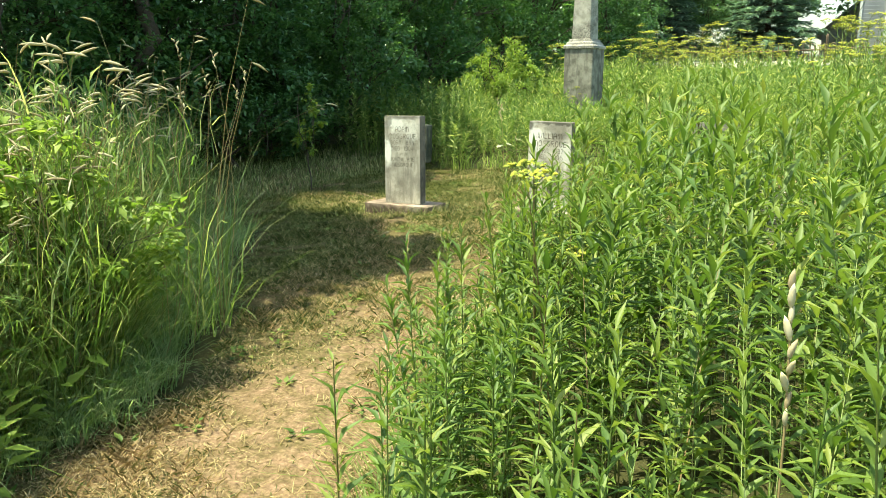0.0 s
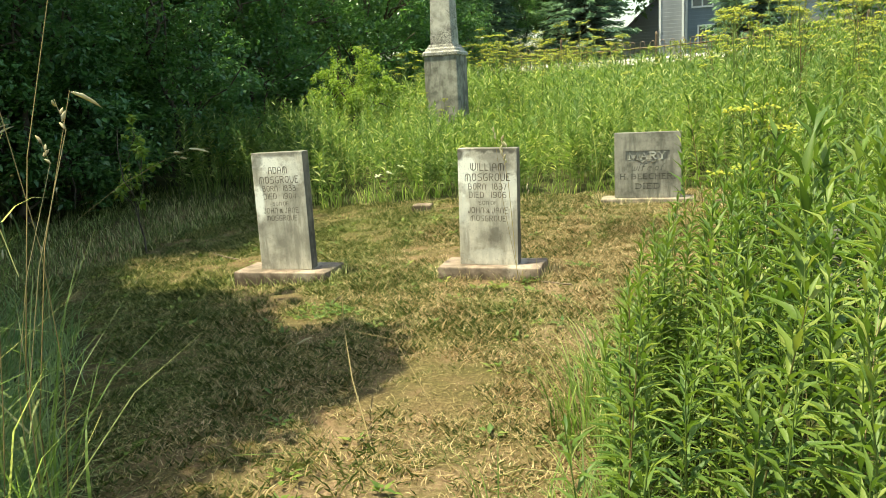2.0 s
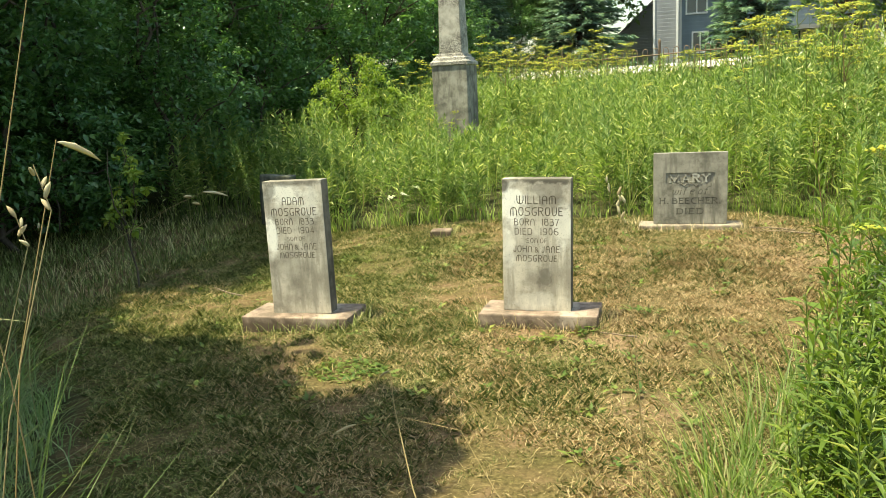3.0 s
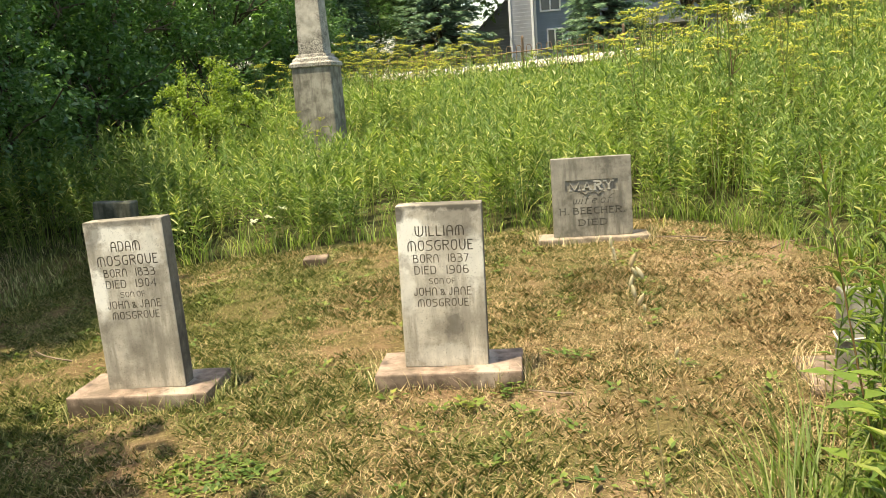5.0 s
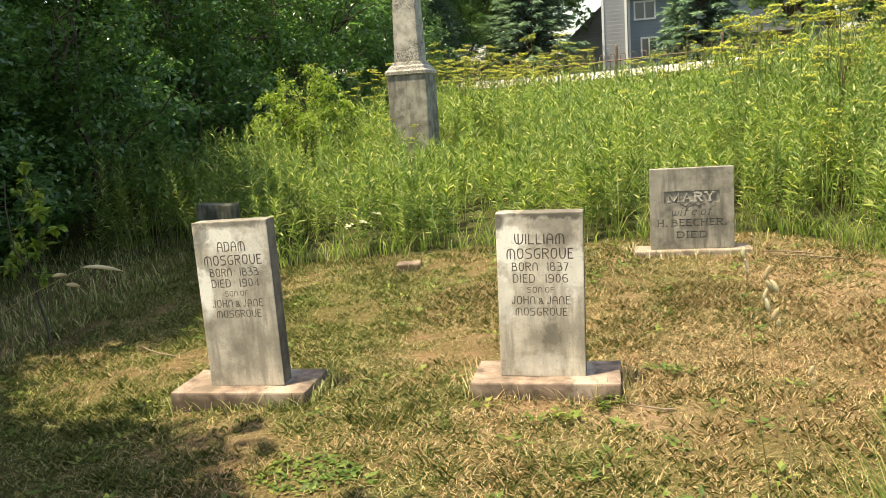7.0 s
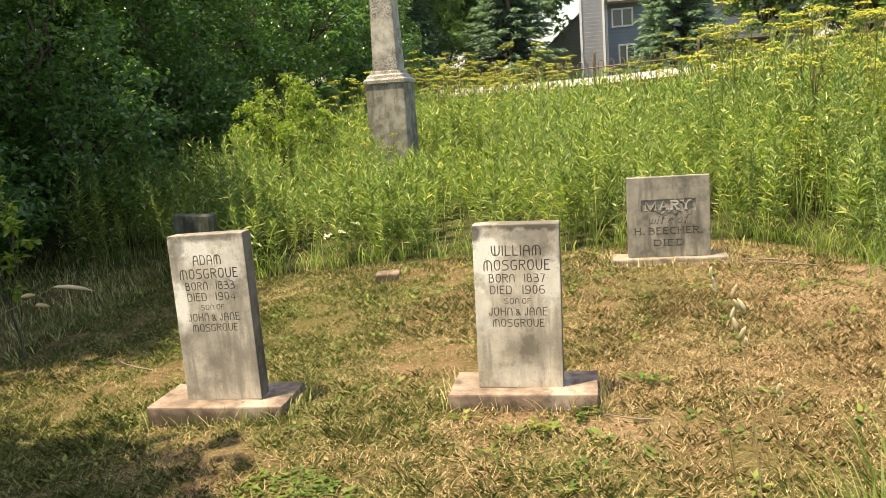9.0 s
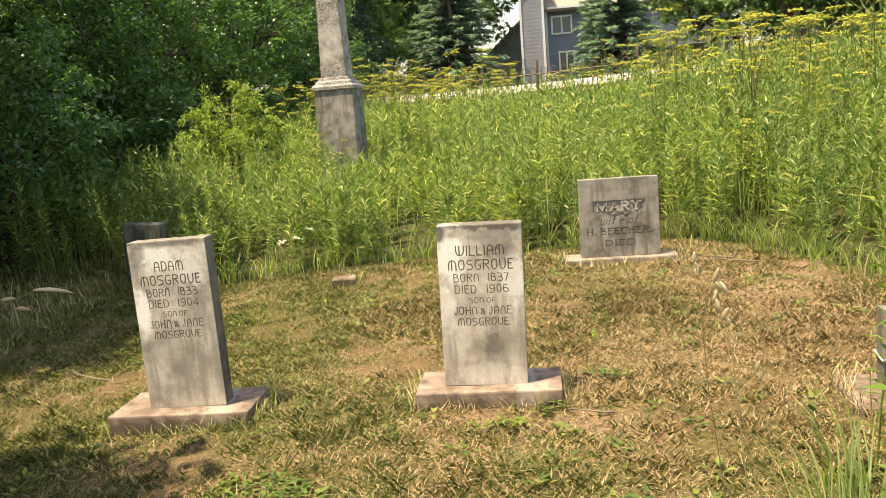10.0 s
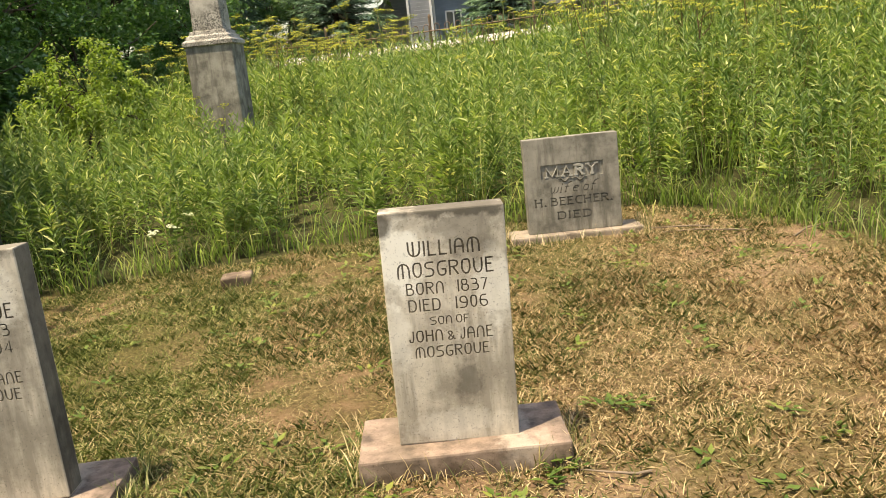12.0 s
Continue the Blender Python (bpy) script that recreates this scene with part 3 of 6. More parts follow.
def carve(slab, pieces):
    """Cuts grooves and bands, given as closed vertices and triangles, into the slab's mesh."""
    cm = mesh_of("cut", [(V, F, 0) for V, F in pieces], [M["letter"]], False)
    co = bpy.data.objects.new("cut", cm)
    scene.collection.objects.link(co)
    bpy.context.view_layer.update()
    co.matrix_world = slab.matrix_world.copy()
    md = slab.modifiers.new("cut", 'BOOLEAN')
    md.operation, md.object, md.solver = 'DIFFERENCE', co, 'EXACT'
    md.use_self = True
    dg = bpy.context.evaluated_depsgraph_get()
    out = bpy.data.meshes.new_from_object(slab.evaluated_get(dg))
    slab.modifiers.remove(md)
    bpy.data.objects.remove(co)
    if len(out.polygons) > 50:
        slab.data = out
        flat_shade(out)


def inscribe(slab, t, lines, alphabet, material, label, serif=0.0):
    """Carves lines of writing into the front of the slab; each letter's dark floor is a part."""
    cut = []
    for body, z, cap, width, thick, slant in lines:
        for rows in letters(body, z, cap, width, thick, alphabet, slant, serif):
            cut += [groove(r, thick * (1.0 + 0.01 * k), -t / 2 - 0.004, -t / 2 + 0.0045) for k, r in enumerate(rows)]
            floor = [(*groove(r, thick, -t / 2 + 0.0026, -t / 2 + 0.006), 0) for r in rows]
            tagged(new("letter", mesh_of("letter", floor, [material], False)), label).parent = slab
    return cut


def headstone(label, place, w, h, t, base_size, base_off, lines, stone, seed, lean=(0, 0)):
    root = tagged(new("gravestone"), label, "gravestone", "gravestones on the lawn")
    root.matrix_world = place
    bw, bd, bh = base_size
    bm = box_bm(bw, bd, bh + 0.12, 0.009, True, 2, 9, 0.004, seed)
    part("plinth", bm, M["plinth"], root, "pinkish weathered stone plinth", True, pose(base_off[0], base_off[1], -0.12))
    slab = part("tablet", box_bm(w, t, h, 0.005, True, 2), stone, root, "", False, pose(0, 0, bh - 0.002, lean[0], lean[1], 0))
    carve(slab, inscribe(slab, t, lines, CARVED, M["letter"], "dark carved capital letter"))
    # both side faces take the darker marble: shade painted on by facing
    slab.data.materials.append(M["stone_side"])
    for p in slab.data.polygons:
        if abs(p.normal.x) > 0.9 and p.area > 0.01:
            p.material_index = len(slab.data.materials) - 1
    return root


SON = [("BORN    {}", 0.501, 0.036, 0.255, 0.0049), ("DIED    {}", 0.447, 0.036, 0.25, 0.0049), ("SON OF", 0.400, 0.024, 0.122, 0.0036), ("JOHN & JANE", 0.346, 0.035, 0.265, 0.0048), ("MOSGROVE", 0.293, 0.034, 0.235, 0.0048)]


def son_lines(first, first_w, a, b):
    rows = [(first, 0.624, 0.044, first_w, 0.0058, 0.0), ("MOSGROVE", 0.557, 0.044, 0.30, 0.0058, 0.0)]
    return rows + [(s.format(v), z, k, w, th, 0.0) for (s, z, k, w, th), v in zip(SON, (a, b, "", "", ""))]


headstone("grey weathered marble tablet gravestone with carved capitals on pinkish plinth", pose(-2.772, 6.59, 0.325, 0, 0, 1.0), 0.39, 0.765, 0.105, (0.68, 0.33, 0.105), (0.012, 0.02),
          son_lines("WILLIAM", 0.225, "1837", "1906"), M["stone_w"], 3, (0, 1.0))
headstone("grey streaked marble tablet gravestone leaning slightly on pinkish plinth", pose(-4.242, 6.55, 0.295, 0, 0, 2.0), 0.388, 0.83, 0.105, (0.70, 0.36, 0.085), (-0.02, 0.03),
          [(b, z + 0.06, *more) for b, z, *more in son_lines("ADAM", 0.145, "1833", "1904")], M["stone_a"], 8, (-1.0, -1.0))


def mary_stone():
    root = tagged(new("gravestone"), "short dark grey marble gravestone with raised lettering on low base", "gravestone", "gravestones on the lawn")
    root.matrix_world = pose(-1.925, 9.30, 0.478, 0, 0, 1.5)
    part("plinth", box_bm(0.86, 0.26, 0.14, 0.012, True, 2, 3, 0.006, 5), M["base_stone"], root, "low pale weathered stone base", True, pose(0.0, 0.02, -0.125))
    w, h, t = 0.605, 0.61, 0.09
    slab = part("tablet", box_bm(w, t, h, 0.006, True, 2), M["stone_dark"], root, "", False, pose(0, 0, 0.013, -1.5, 0, 0))
    rows = [("wife of", 0.258, 0.062, 0.30, 0.0062, 0.3), ("H. BEECHER.", 0.178, 0.046, 0.50, 0.0085, 0.0), ("DIED", 0.088, 0.044, 0.22, 0.0085, 0.0)]
    cut = inscribe(slab, t, rows, ROMAN, M["letter_soft"], "worn carved letter", 0.55)
    band = bmesh.new()
    join_box(band, (-0.20, -t / 2 - 0.01, 0.350), (0.20, -t / 2 + 0.009, 0.440))
    bmesh.ops.triangulate(band, faces=band.faces[:])
    cut.append((np.array([v.co[:] for v in band.verts]), np.array([[v.index for v in f.verts] for f in band.faces])))
    band.free()
    carve(slab, cut)
    # raised name in the sunken band
    for strokes in letters("MARY", 0.362, 0.062, 0.345, 0.017, ROMAN, 0.0, 1.0):
        proud = [(*groove(r, 0.009 if r[0][1] == r[-1][1] else 0.017 - 0.002 * k, -t / 2 - 0.002 - 0.0004 * k, -t / 2 + 0.0085), 0) for k, r in enumerate(strokes)]
        tagged(new("letter", mesh_of("letter", proud, [M["stone_raised"]], False)), "pale raised letter in sunken band").parent = slab
    # carved ornament under the name
    for sx in (-1, 1):
        pts = [(sx * 0.09 * k / 8, -t / 2 - 0.001, 0.338 + 0.012 * math.sin(k * 1.1)) for k in range(9)]
        me = mesh_of("scroll", [(*tube_pieces(pts, [0.004] * 9, 4), 0)], [M["letter_soft"]])
        tagged(new("scroll", me), "small carved scroll").parent = slab


mary_stone()


def small_stones():
    a = tagged(new("broken_headstone"), "low dark headstone stump in the shade", "gravestone", "gravestones in the shade")
    a.matrix_world = pose(-5.89, 9.40, 0.46, 0, 2, -4)
    part("tablet", box_bm(0.36, 0.12, 0.51, 0.02, True, 3, 2, 0.012, 2), M["stone_shade"], a, "", True)
    c = tagged(new("footstone"), "small square brownish footstone sunk in the lawn", "footstone")
    c.matrix_world = pose(-4.10, 9.10, 0.30, 2, 0, 8)
    part("block", box_bm(0.19, 0.15, 0.17, 0.014, True, 3, 2, 0.008, 6), M["plinth"], c, "", True)
    d = tagged(new("gravestone"), "narrow weathered tablet with white cord round it on flat base", "gravestone", "gravestones on the lawn")
    d.matrix_world = pose(-0.86, 6.48, 0.288, 0, 0, -4)
    part("plinth", box_bm(0.68, 0.46, 0.16, 0.02, True, 2, 3, 0.012, 11), M["plinth"], d, "low rough grey stone base", True, pose(0, 0, -0.08))
    slab = part("tablet", box_bm(0.36, 0.10, 0.37, 0.008, True, 2), M["obelisk_die"], d, "", False, pose(0.0, 0.03, 0.07, -2, 0, 0))
    pts = []
    for k in range(25):
        w = 2 * math.pi * k / 24
        c, s = math.cos(w), math.sin(w)
        x = max(-0.186, min(0.186, 0.30 * c))
        y = max(-0.056, min(0.056, 0.30 * s))
        pts.append((x, y, 0.155 + 0.012 * math.sin(3 * w)))
    me = mesh_of("cord", [(*tube_pieces(pts, [0.0045] * 25, 6), 0)], [M["cord"]])
    tagged(new("cord", me), "white cord tied round the stone").parent = slab


small_stones()


def obelisk():
    root = tagged(new("obelisk"), "tall pale marble obelisk monument standing in the weeds", "monument")
    root.matrix_world = pose(-5.07, 13.30, 0.72, 0, 0, -2)
    part("footing", box_bm(0.86, 0.86, 0.30, 0.02, True, 2, 2, 0.006, 1), M["obelisk"], root, "", True, pose(0, 0, -0.12))
    part("die", box_bm(0.50, 0.50, 1.20, 0.012, True, 2), M["obelisk_die"], root, "grey streaked square die block", False, pose(0, 0, 0.17))
    bm = bmesh.new()
    prof = [(0.25, 0.0), (0.268, 0.012), (0.268, 0.05), (0.258, 0.06), (0.235, 0.075), (0.228, 0.105), (0.20, 0.125), (0.192, 0.16), (0.17, 0.165)]
    rings = [[bm.verts.new((sx * r, sy * r, z)) for sx, sy in ((-1, -1), (1, -1), (1, 1), (-1, 1))] for r, z in prof]
    for a, b in zip(rings[:-1], rings[1:]):
        for k in range(4):
            bm.faces.new((a[k], a[(k + 1) % 4], b[(k + 1) % 4], b[k]))
    bm.faces.new(rings[-1])
    part("moulding", bm, M["obelisk"], root, "pale moulded cap course", False, pose(0, 0, 1.345))
    bm = box_bm(0.33, 0.33, 2.7, 0.0, True)
    for v in bm.verts:
        if v.co.z > 1:
            v.co.x *= 0.58
            v.co.y *= 0.58
    top = [f for f in bm.faces if f.normal.z > 0.9]
    r = bmesh.ops.poke(bm, faces=top)
    for v in r["verts"]:
        v.co.z += 0.22
    bmesh.ops.bevel(bm, geom=bm.edges[:], offset=0.008, segments=2, affect='EDGES')
    part("shaft", bm, M["obelisk"], root, "tapering marble shaft with black lichen", False, pose(0, 0, 1.505))


obelisk()


# ---- weeds ----
def weed_numbers(h, rng, count):
    """Leaf places up one upright weed stem: z, yaw, pitch, length."""
    k = np.arange(count)
    f = (k + 0.5) / count
    z = h * (0.12 + 0.88 * f ** 0.85)
    yaw = k * 2.39996 + rng.uniform(0, 6.3) + rng.normal(0, 0.25, count)
    pitch = np.where(f > 0.85, 1.0, 0.35 + 0.5 * f) + rng.normal(0, 0.2, count)
    ln = (0.088 - 0.04 * np.abs(f - 0.5) - np.where(f > 0.9, 0.025, 0)) * rng.uniform(0.8, 1.2, count)
    return z, yaw, pitch, ln


def weed_bend(h, rng):
    return rng.normal(0, 0.06, 2) * h


def weed_stem(h, bend, r=0.0042, n=4, sides=4):
    t = np.linspace(0, 1, n)
    pts = np.stack([bend[0] * t ** 2, bend[1] * t ** 2, h * t], 1)
    return tube_pieces(pts, list(r * (1 - 0.7 * t)), sides)


LEAF_MESHES = []
for k in range(3):
    v = LEAF_V.copy()
    v[4, 2] -= 0.10 * k
    v[:, 1] *= 0.18
    LEAF_MESHES.append(mesh_of("leaf", [(v, LEAF_F, 0)], [M["weed_leaf"]]))


def hero_weed(h, rng):
    """A weed whose every leaf is a part."""
    root = tagged(new("goldenrod_plant"), "leafy green goldenrod plant not yet in flower", "weed", "weeds along the path")
    bend = weed_bend(h, rng)
    me = mesh_of("stem", [(*weed_stem(h, bend), 0)], [M["weed_stem"]])
    new("stem", me).parent = root
    z, yaw, pitch, ln = weed_numbers(h, rng, int(42 * h / 0.9))
    for i in range(len(z)):
        ob = new("leaf", LEAF_MESHES[i % 3])
        ob.parent = root
        f = z[i] / h
        ob.matrix_basis = Matrix.Translation((bend[0] * f * f, bend[1] * f * f, z[i])) @ Euler((0, -pitch[i], yaw[i])).to_matrix().to_4x4() @ Matrix.Scale(ln[i] * 1.1, 4)
    return root


def joined_weed(h, rng):
    root = tagged(new("goldenrod_plant"), "leafy green goldenrod plant not yet in flower", "weed", "weeds along the path")
    bend = weed_bend(h, rng)
    me = mesh_of("stem", [(*weed_stem(h, bend), 0)], [M["weed_stem"]])
    new("stem", me).parent = root
    z, yaw, pitch, ln = weed_numbers(h, rng, int(58 * h / 0.9))
    f = z / h
    pos = np.stack([bend[0] * f * f, bend[1] * f * f, z], 1)
    V, F = spread(LEAF_V, LEAF_F, pos, yaw, pitch, ln * 1.05, ln * 0.19)
    new("foliage", mesh_of("foliage", [(V, F, 0)], [M["weed_leaf"]])).parent = root
    return root


def weed_mass(name, label, x, y, h, leaves, rng, leaf_mat_name="weed_leaf", size=1.0, fine=False):
    """Many weeds as one stand; fine: slim leaves of two halves."""
    n = len(x)
    z0 = gz(x, y)
    bend = rng.normal(0, 0.07, (n, 2)) * h[:, None]
    # stems as thin three-sided spikes
    sv = np.array([(0, -0.5, 0.29), (0, 0.5, 0.29), (0, 0, -0.58), (1, 0, 0)], float) * (1, 1, 0.006)
    sf = triangles((0, 1, 3), (1, 2, 3), (2, 0, 3))
    yaw = np.arctan2(bend[:, 1], bend[:, 0])
    lean = np.arctan2(h, np.hypot(bend[:, 0], bend[:, 1]))
    S = spread(sv, sf, np.stack([x, y, z0 - 0.02], 1), yaw, lean, h, 0.007)
    k = np.tile(np.arange(leaves), n)
    who = np.repeat(np.arange(n), leaves)
    f = (k + rng.uniform(0.1, 0.9, len(k))) / leaves
    f = 0.15 + 0.85 * f ** 0.8
    z = h[who] * f
    ya = k * 2.39996 + rng.uniform(0, 6.3, n)[who] + rng.normal(0, 0.3, len(k))
    pi = np.where(f > 0.9, 1.0, 0.3 + 0.5 * f) + rng.normal(0, 0.25, len(k))
    # each plant has leaves of its own length
    own = rng.uniform(0.6, 1.35, n)[who]
    ln = (0.10 - 0.045 * np.abs(f - 0.55)) * rng.uniform(0.75, 1.25, len(k)) * size * own
    pos = np.stack([x[who] + bend[who, 0] * f, y[who] + bend[who, 1] * f, z0[who] + z], 1)
    if fine:
        L = spread(TWIN_V, TWIN_F, pos, ya, pi, ln, ln * 0.15 + 0.003, rng.normal(0, 0.3, len(k)))
    else:
        L = spread(LEAF_V, LEAF_F, pos, ya, pi, ln, ln * 0.19)
    me = mesh_of(name, [(*L, 0), (*S, 1)], [M[leaf_mat_name], M["weed_stem"]])
    return tagged(new(name, me), label, "weeds", kind="stuff")


def right_height(x, y):
    d = edge_distance(x, y, RIGHT_EDGE)
    h = 0.74 + 0.42 * np.clip(d / 0.8, 0, 1)
    return h * (1 - 0.30 * np.clip((y - 5.3) / 0.5, 0, 1))


def build_right_weeds():
    rng = np.random.default_rng(21)
    heroes = [hero_weed(h, rng) for h in (0.72, 0.8, 0.88, 0.95, 1.02, 1.1)]
    joined = [joined_weed(h, rng) for h in (0.55, 0.7, 0.8, 0.9, 1.0, 1.1, 1.2)]
    hh, jh = np.array((0.72, 0.8, 0.88, 0.95, 1.02, 1.1)), np.array((0.55, 0.7, 0.8, 0.9, 1.0, 1.1, 1.2))
    used = set()

    def put(protos, hs, x, y, want):
        i = int(np.argmin(np.abs(hs - want + rng.normal(0, 0.06))))
        m = pose(x, y, float(gz(x, y)) - 0.01, rng.normal(0, 4), rng.normal(0, 4), rng.uniform(0, 360)) @ Matrix.Scale(want / hs[i], 4)
        p = protos[i]
        if p.name in used:
            q = copy_thing(p, m)
            q.matrix_basis = m
        else:
            used.add(p.name)
            p.matrix_basis = m
    x, y = scatter_in(RIGHT_PATCH, 3600, rng)
    d = edge_distance(x, y, RIGHT_EDGE)
    keep = (y < 5.9) & (x < 3.2) & (y > -0.3) & (d > 0.04)
    x, y, d = x[keep], y[keep], d[keep]
    h = right_height(x, y) * rng.uniform(0.74, 1.18, len(x))
    order = np.argsort(d)
    first, second, rest = order[:42], order[42:280], order[280:]
    for i in first:
        put(heroes, hh, x[i], y[i], h[i])
    for i in second:
        put(joined, jh, x[i], y[i], h[i])
    for p in heroes + joined:
        if p.name not in used:
            put([p], np.array([0.9]), 1.5 + rng.uniform(0, 1), 2 + rng.uniform(0, 2), 0.9)
    weed_mass("weed_stand", "dense stand of leafy green goldenrod beside the path", x[rest], y[rest], h[rest], 46, rng, "weed_leaf", 1.0)
    for px, py, ph in ((-0.95, 1.22, 0.93), (-0.79, 1.20, 0.92), (-0.70, 1.24, 0.9), (-1.42, 5.05, 1.25), (-1.32, 5.2, 1.2), (-1.25, 5.0, 1.3), (-1.36, 4.85, 1.15), (-1.18, 5.3, 1.2), (-1.46, 4.7, 1.1), (-1.28, 5.1, 1.35), (-1.22, 4.9, 1.3), (-1.1, 5.1, 1.3), (-1.15, 4.75, 1.25), (-1.3, 4.65, 1.2), (-1.24, 5.62, 0.9), (-1.12, 5.7, 1.0), (-1.05, 5.55, 1.05), (-1.18, 5.45, 1.1), (-0.98, 5.75, 0.95), (-1.34, 5.4, 0.75), (-1.46, 5.25, 0.6)):
        put(heroes, hh, px, py, ph)
    # a thick clump in front of the cord-bound stone
    for _ in range(16):
        put(joined, jh, rng.uniform(-1.3, -0.9), rng.uniform(5.3, 5.95), rng.uniform(0.6, 0.95))


build_right_weeds()


def build_meadow():
    rng = np.random.default_rng(5)
    x, y = scatter_in(BACK_PATCH, 23000, rng)
    d = edge_distance(x, y, BACK_EDGE)
    keep = (rng.uniform(0, 1, len(x)) < np.where(d < 2.5, 1.0, np.where(d < 7, 0.6, 0.4))) & (x > -7.6) & (x < 7.5 + 0 * y) & (x < 0.5 + 0.42 * (y - 3)) & (d > 0.03)
    gap = np.sin(x * 4.3 + 1.7 * np.sin(y * 3.1)) * np.sin(y * 4.7 + 1.3 * np.sin(x * 3.7))
    keep &= rng.uniform(0, 1, len(x)) < np.clip(1.0 - 1.05 * np.clip(gap + 0.05, 0, 1), 0, 1)
    x, y, d = x[keep], y[keep], d[keep]
    roll = np.sin(x * 1.9 + 1.1 * np.sin(y * 1.3)) * np.sin(y * 1.6 + 0.9 * np.sin(x * 1.7 + 2))
    h = (0.72 + 0.28 * np.clip(d / 0.6, 0, 1)) * rng.uniform(0.58, 1.18, len(x)) * (1 + 0.22 * roll) + (0.50 + 0.16 * np.clip(x / 1.5, 0, 1)) * np.clip((x + 1.7) / 1.1, 0, 1) * np.clip((d - 0.5) / 1.4, 0, 1) * np.clip((17 - y) / 3, 0.4, 1)
    low = np.clip((x + 5.9) / 0.6, 0, 1) * np.clip((-2.6 - x) / 1.2, 0, 1) * (y < 13.6) * (y > 9.9)
    h = h * (1 - 0.36 * low) * np.where(y > 19, 0.82, 0.92)
    near = d < 3.0
    weed_mass("meadow_weeds", "dense sunlit meadow of leafy green weeds", x[near], y[near], h[near], 46, rng, "meadow_leaf", 0.85, True)
    k = rng.choice(len(x), 2900, replace=False)
    G = grass_pieces(x[k], y[k], gz(x[k], y[k]), h[k] * 1.0, rng, 6, 0.08, 0.0065)
    tagged(new("meadow_grass", mesh_of("meadow_grass", [(*G, 0)], [M["tall_grass"]])), "long green grass among the meadow weeds", "grass", kind="stuff")
    far = ~near
    weed_mass("meadow_weeds", "dense sunlit meadow of leafy green weeds", x[far], y[far], h[far] * 0.92, 24, rng, "meadow_leaf", 1.2, True)


build_meadow()


# ---- wild parsnip ----
def umbel_mesh(rng, r=0.07):
    pieces = []
    n = 11
    a = np.arange(n) * 2.4
    rr = r * np.sqrt((np.arange(n) + 0.4) / n)
    tips = np.stack([rr * np.cos(a), rr * np.sin(a), 0.05 - rr * rr * 2 + rng.normal(0, 0.004, n)], 1)
    for t in tips:
        pieces.append((*tube_pieces([(0, 0, 0), t], [0.0018, 0.001], 3), 1))
    k = 3
    pos = np.repeat(tips, k, 0) + rng.normal(0, 0.008, (n * k, 3)) * (1, 1, 0.4)
    V, F = spread(np.array([(-0.5, -0.5, 0), (0.5, -0.5, 0), (0.5, 0.5, 0), (-0.5, 0.5, 0), (0, 0, 0.5)], float), triangles((0, 1, 4), (1, 2, 4), (2, 3, 4), (3, 0, 4)), pos, rng.uniform(0, 6.3, n * k), rng.normal(0, 0.4, n * k), 0.0135)
    pieces.append((V, F, 0))
    return mesh_of("umbel", pieces, [M["umbel"], M["weed_stem"]])


def parsnip(h, rng, umbels):
    root = tagged(new("parsnip_plant"), "tall wild parsnip with flat yellow flower heads", "weed", "wild parsnips in the meadow")
    b = rng.normal(0, 0.05, 2)
    pieces, tops = [], []
    stem = [(b[0] * t * t, b[1] * t * t, h * t) for t in (0, 0.35, 0.7, 1)]
    pieces.append((*tube_pieces(stem, [0.007, 0.006, 0.005, 0.003], 5), 0))
    tops.append((*stem[-1], 1.15))
    for i in range(rng.integers(3, 7)):
        f = rng.uniform(0.55, 0.92)
        w = i * 2.4 + rng.uniform(-0.4, 0.4)
        s = np.array((b[0] * f * f, b[1] * f * f, h * f))
        ln = rng.uniform(0.12, 0.26)
        e = s + np.array((math.cos(w) * ln * 0.7, math.sin(w) * ln * 0.7, min(ln * 0.9, h * 1.02 - s[2])))
        mid = s * 0.5 + e * 0.5 + np.array((math.cos(w), math.sin(w), -0.3)) * 0.02
        pieces.append((*tube_pieces([s, mid, e], [0.004, 0.003, 0.002], 4), 0))
        tops.append((*e, rng.uniform(0.6, 1.0)))
    new("stem", mesh_of("stem", pieces, [M["weed_stem"]])).parent = root
    for tx, ty, tz, s in tops:
        ob = new("umbel", umbels[int(rng.integers(len(umbels)))])
        ob.parent = root
        ob.matrix_basis = pose(tx, ty, tz, rng.normal(0, 8), rng.normal(0, 8), rng.uniform(0, 360)) @ Matrix.Scale(s, 4)
    n = 30
    f = rng.uniform(0.1, 0.6, n)
    pos = np.stack([b[0] * f * f, b[1] * f * f, h * f], 1)
    yaw = np.repeat(rng.uniform(0, 6.3, 6), 5)
    pos = np.repeat(pos[:6], 5, 0)
    along = np.tile(np.linspace(0.06, 0.3, 5), 6)
    pos = pos + np.stack([np.cos(yaw) * along, np.sin(yaw) * along, along * 0.4], 1)
    V, F = spread(BROAD_V, LEAF_F, pos, yaw + np.tile((1.0, -1.0, 0.9, -0.9, 0), 6), 0.2, 0.10, 0.06)
    new("foliage", mesh_of("foliage", [(V, F, 0)], [M["bush_leaf"]])).parent = root
    return root


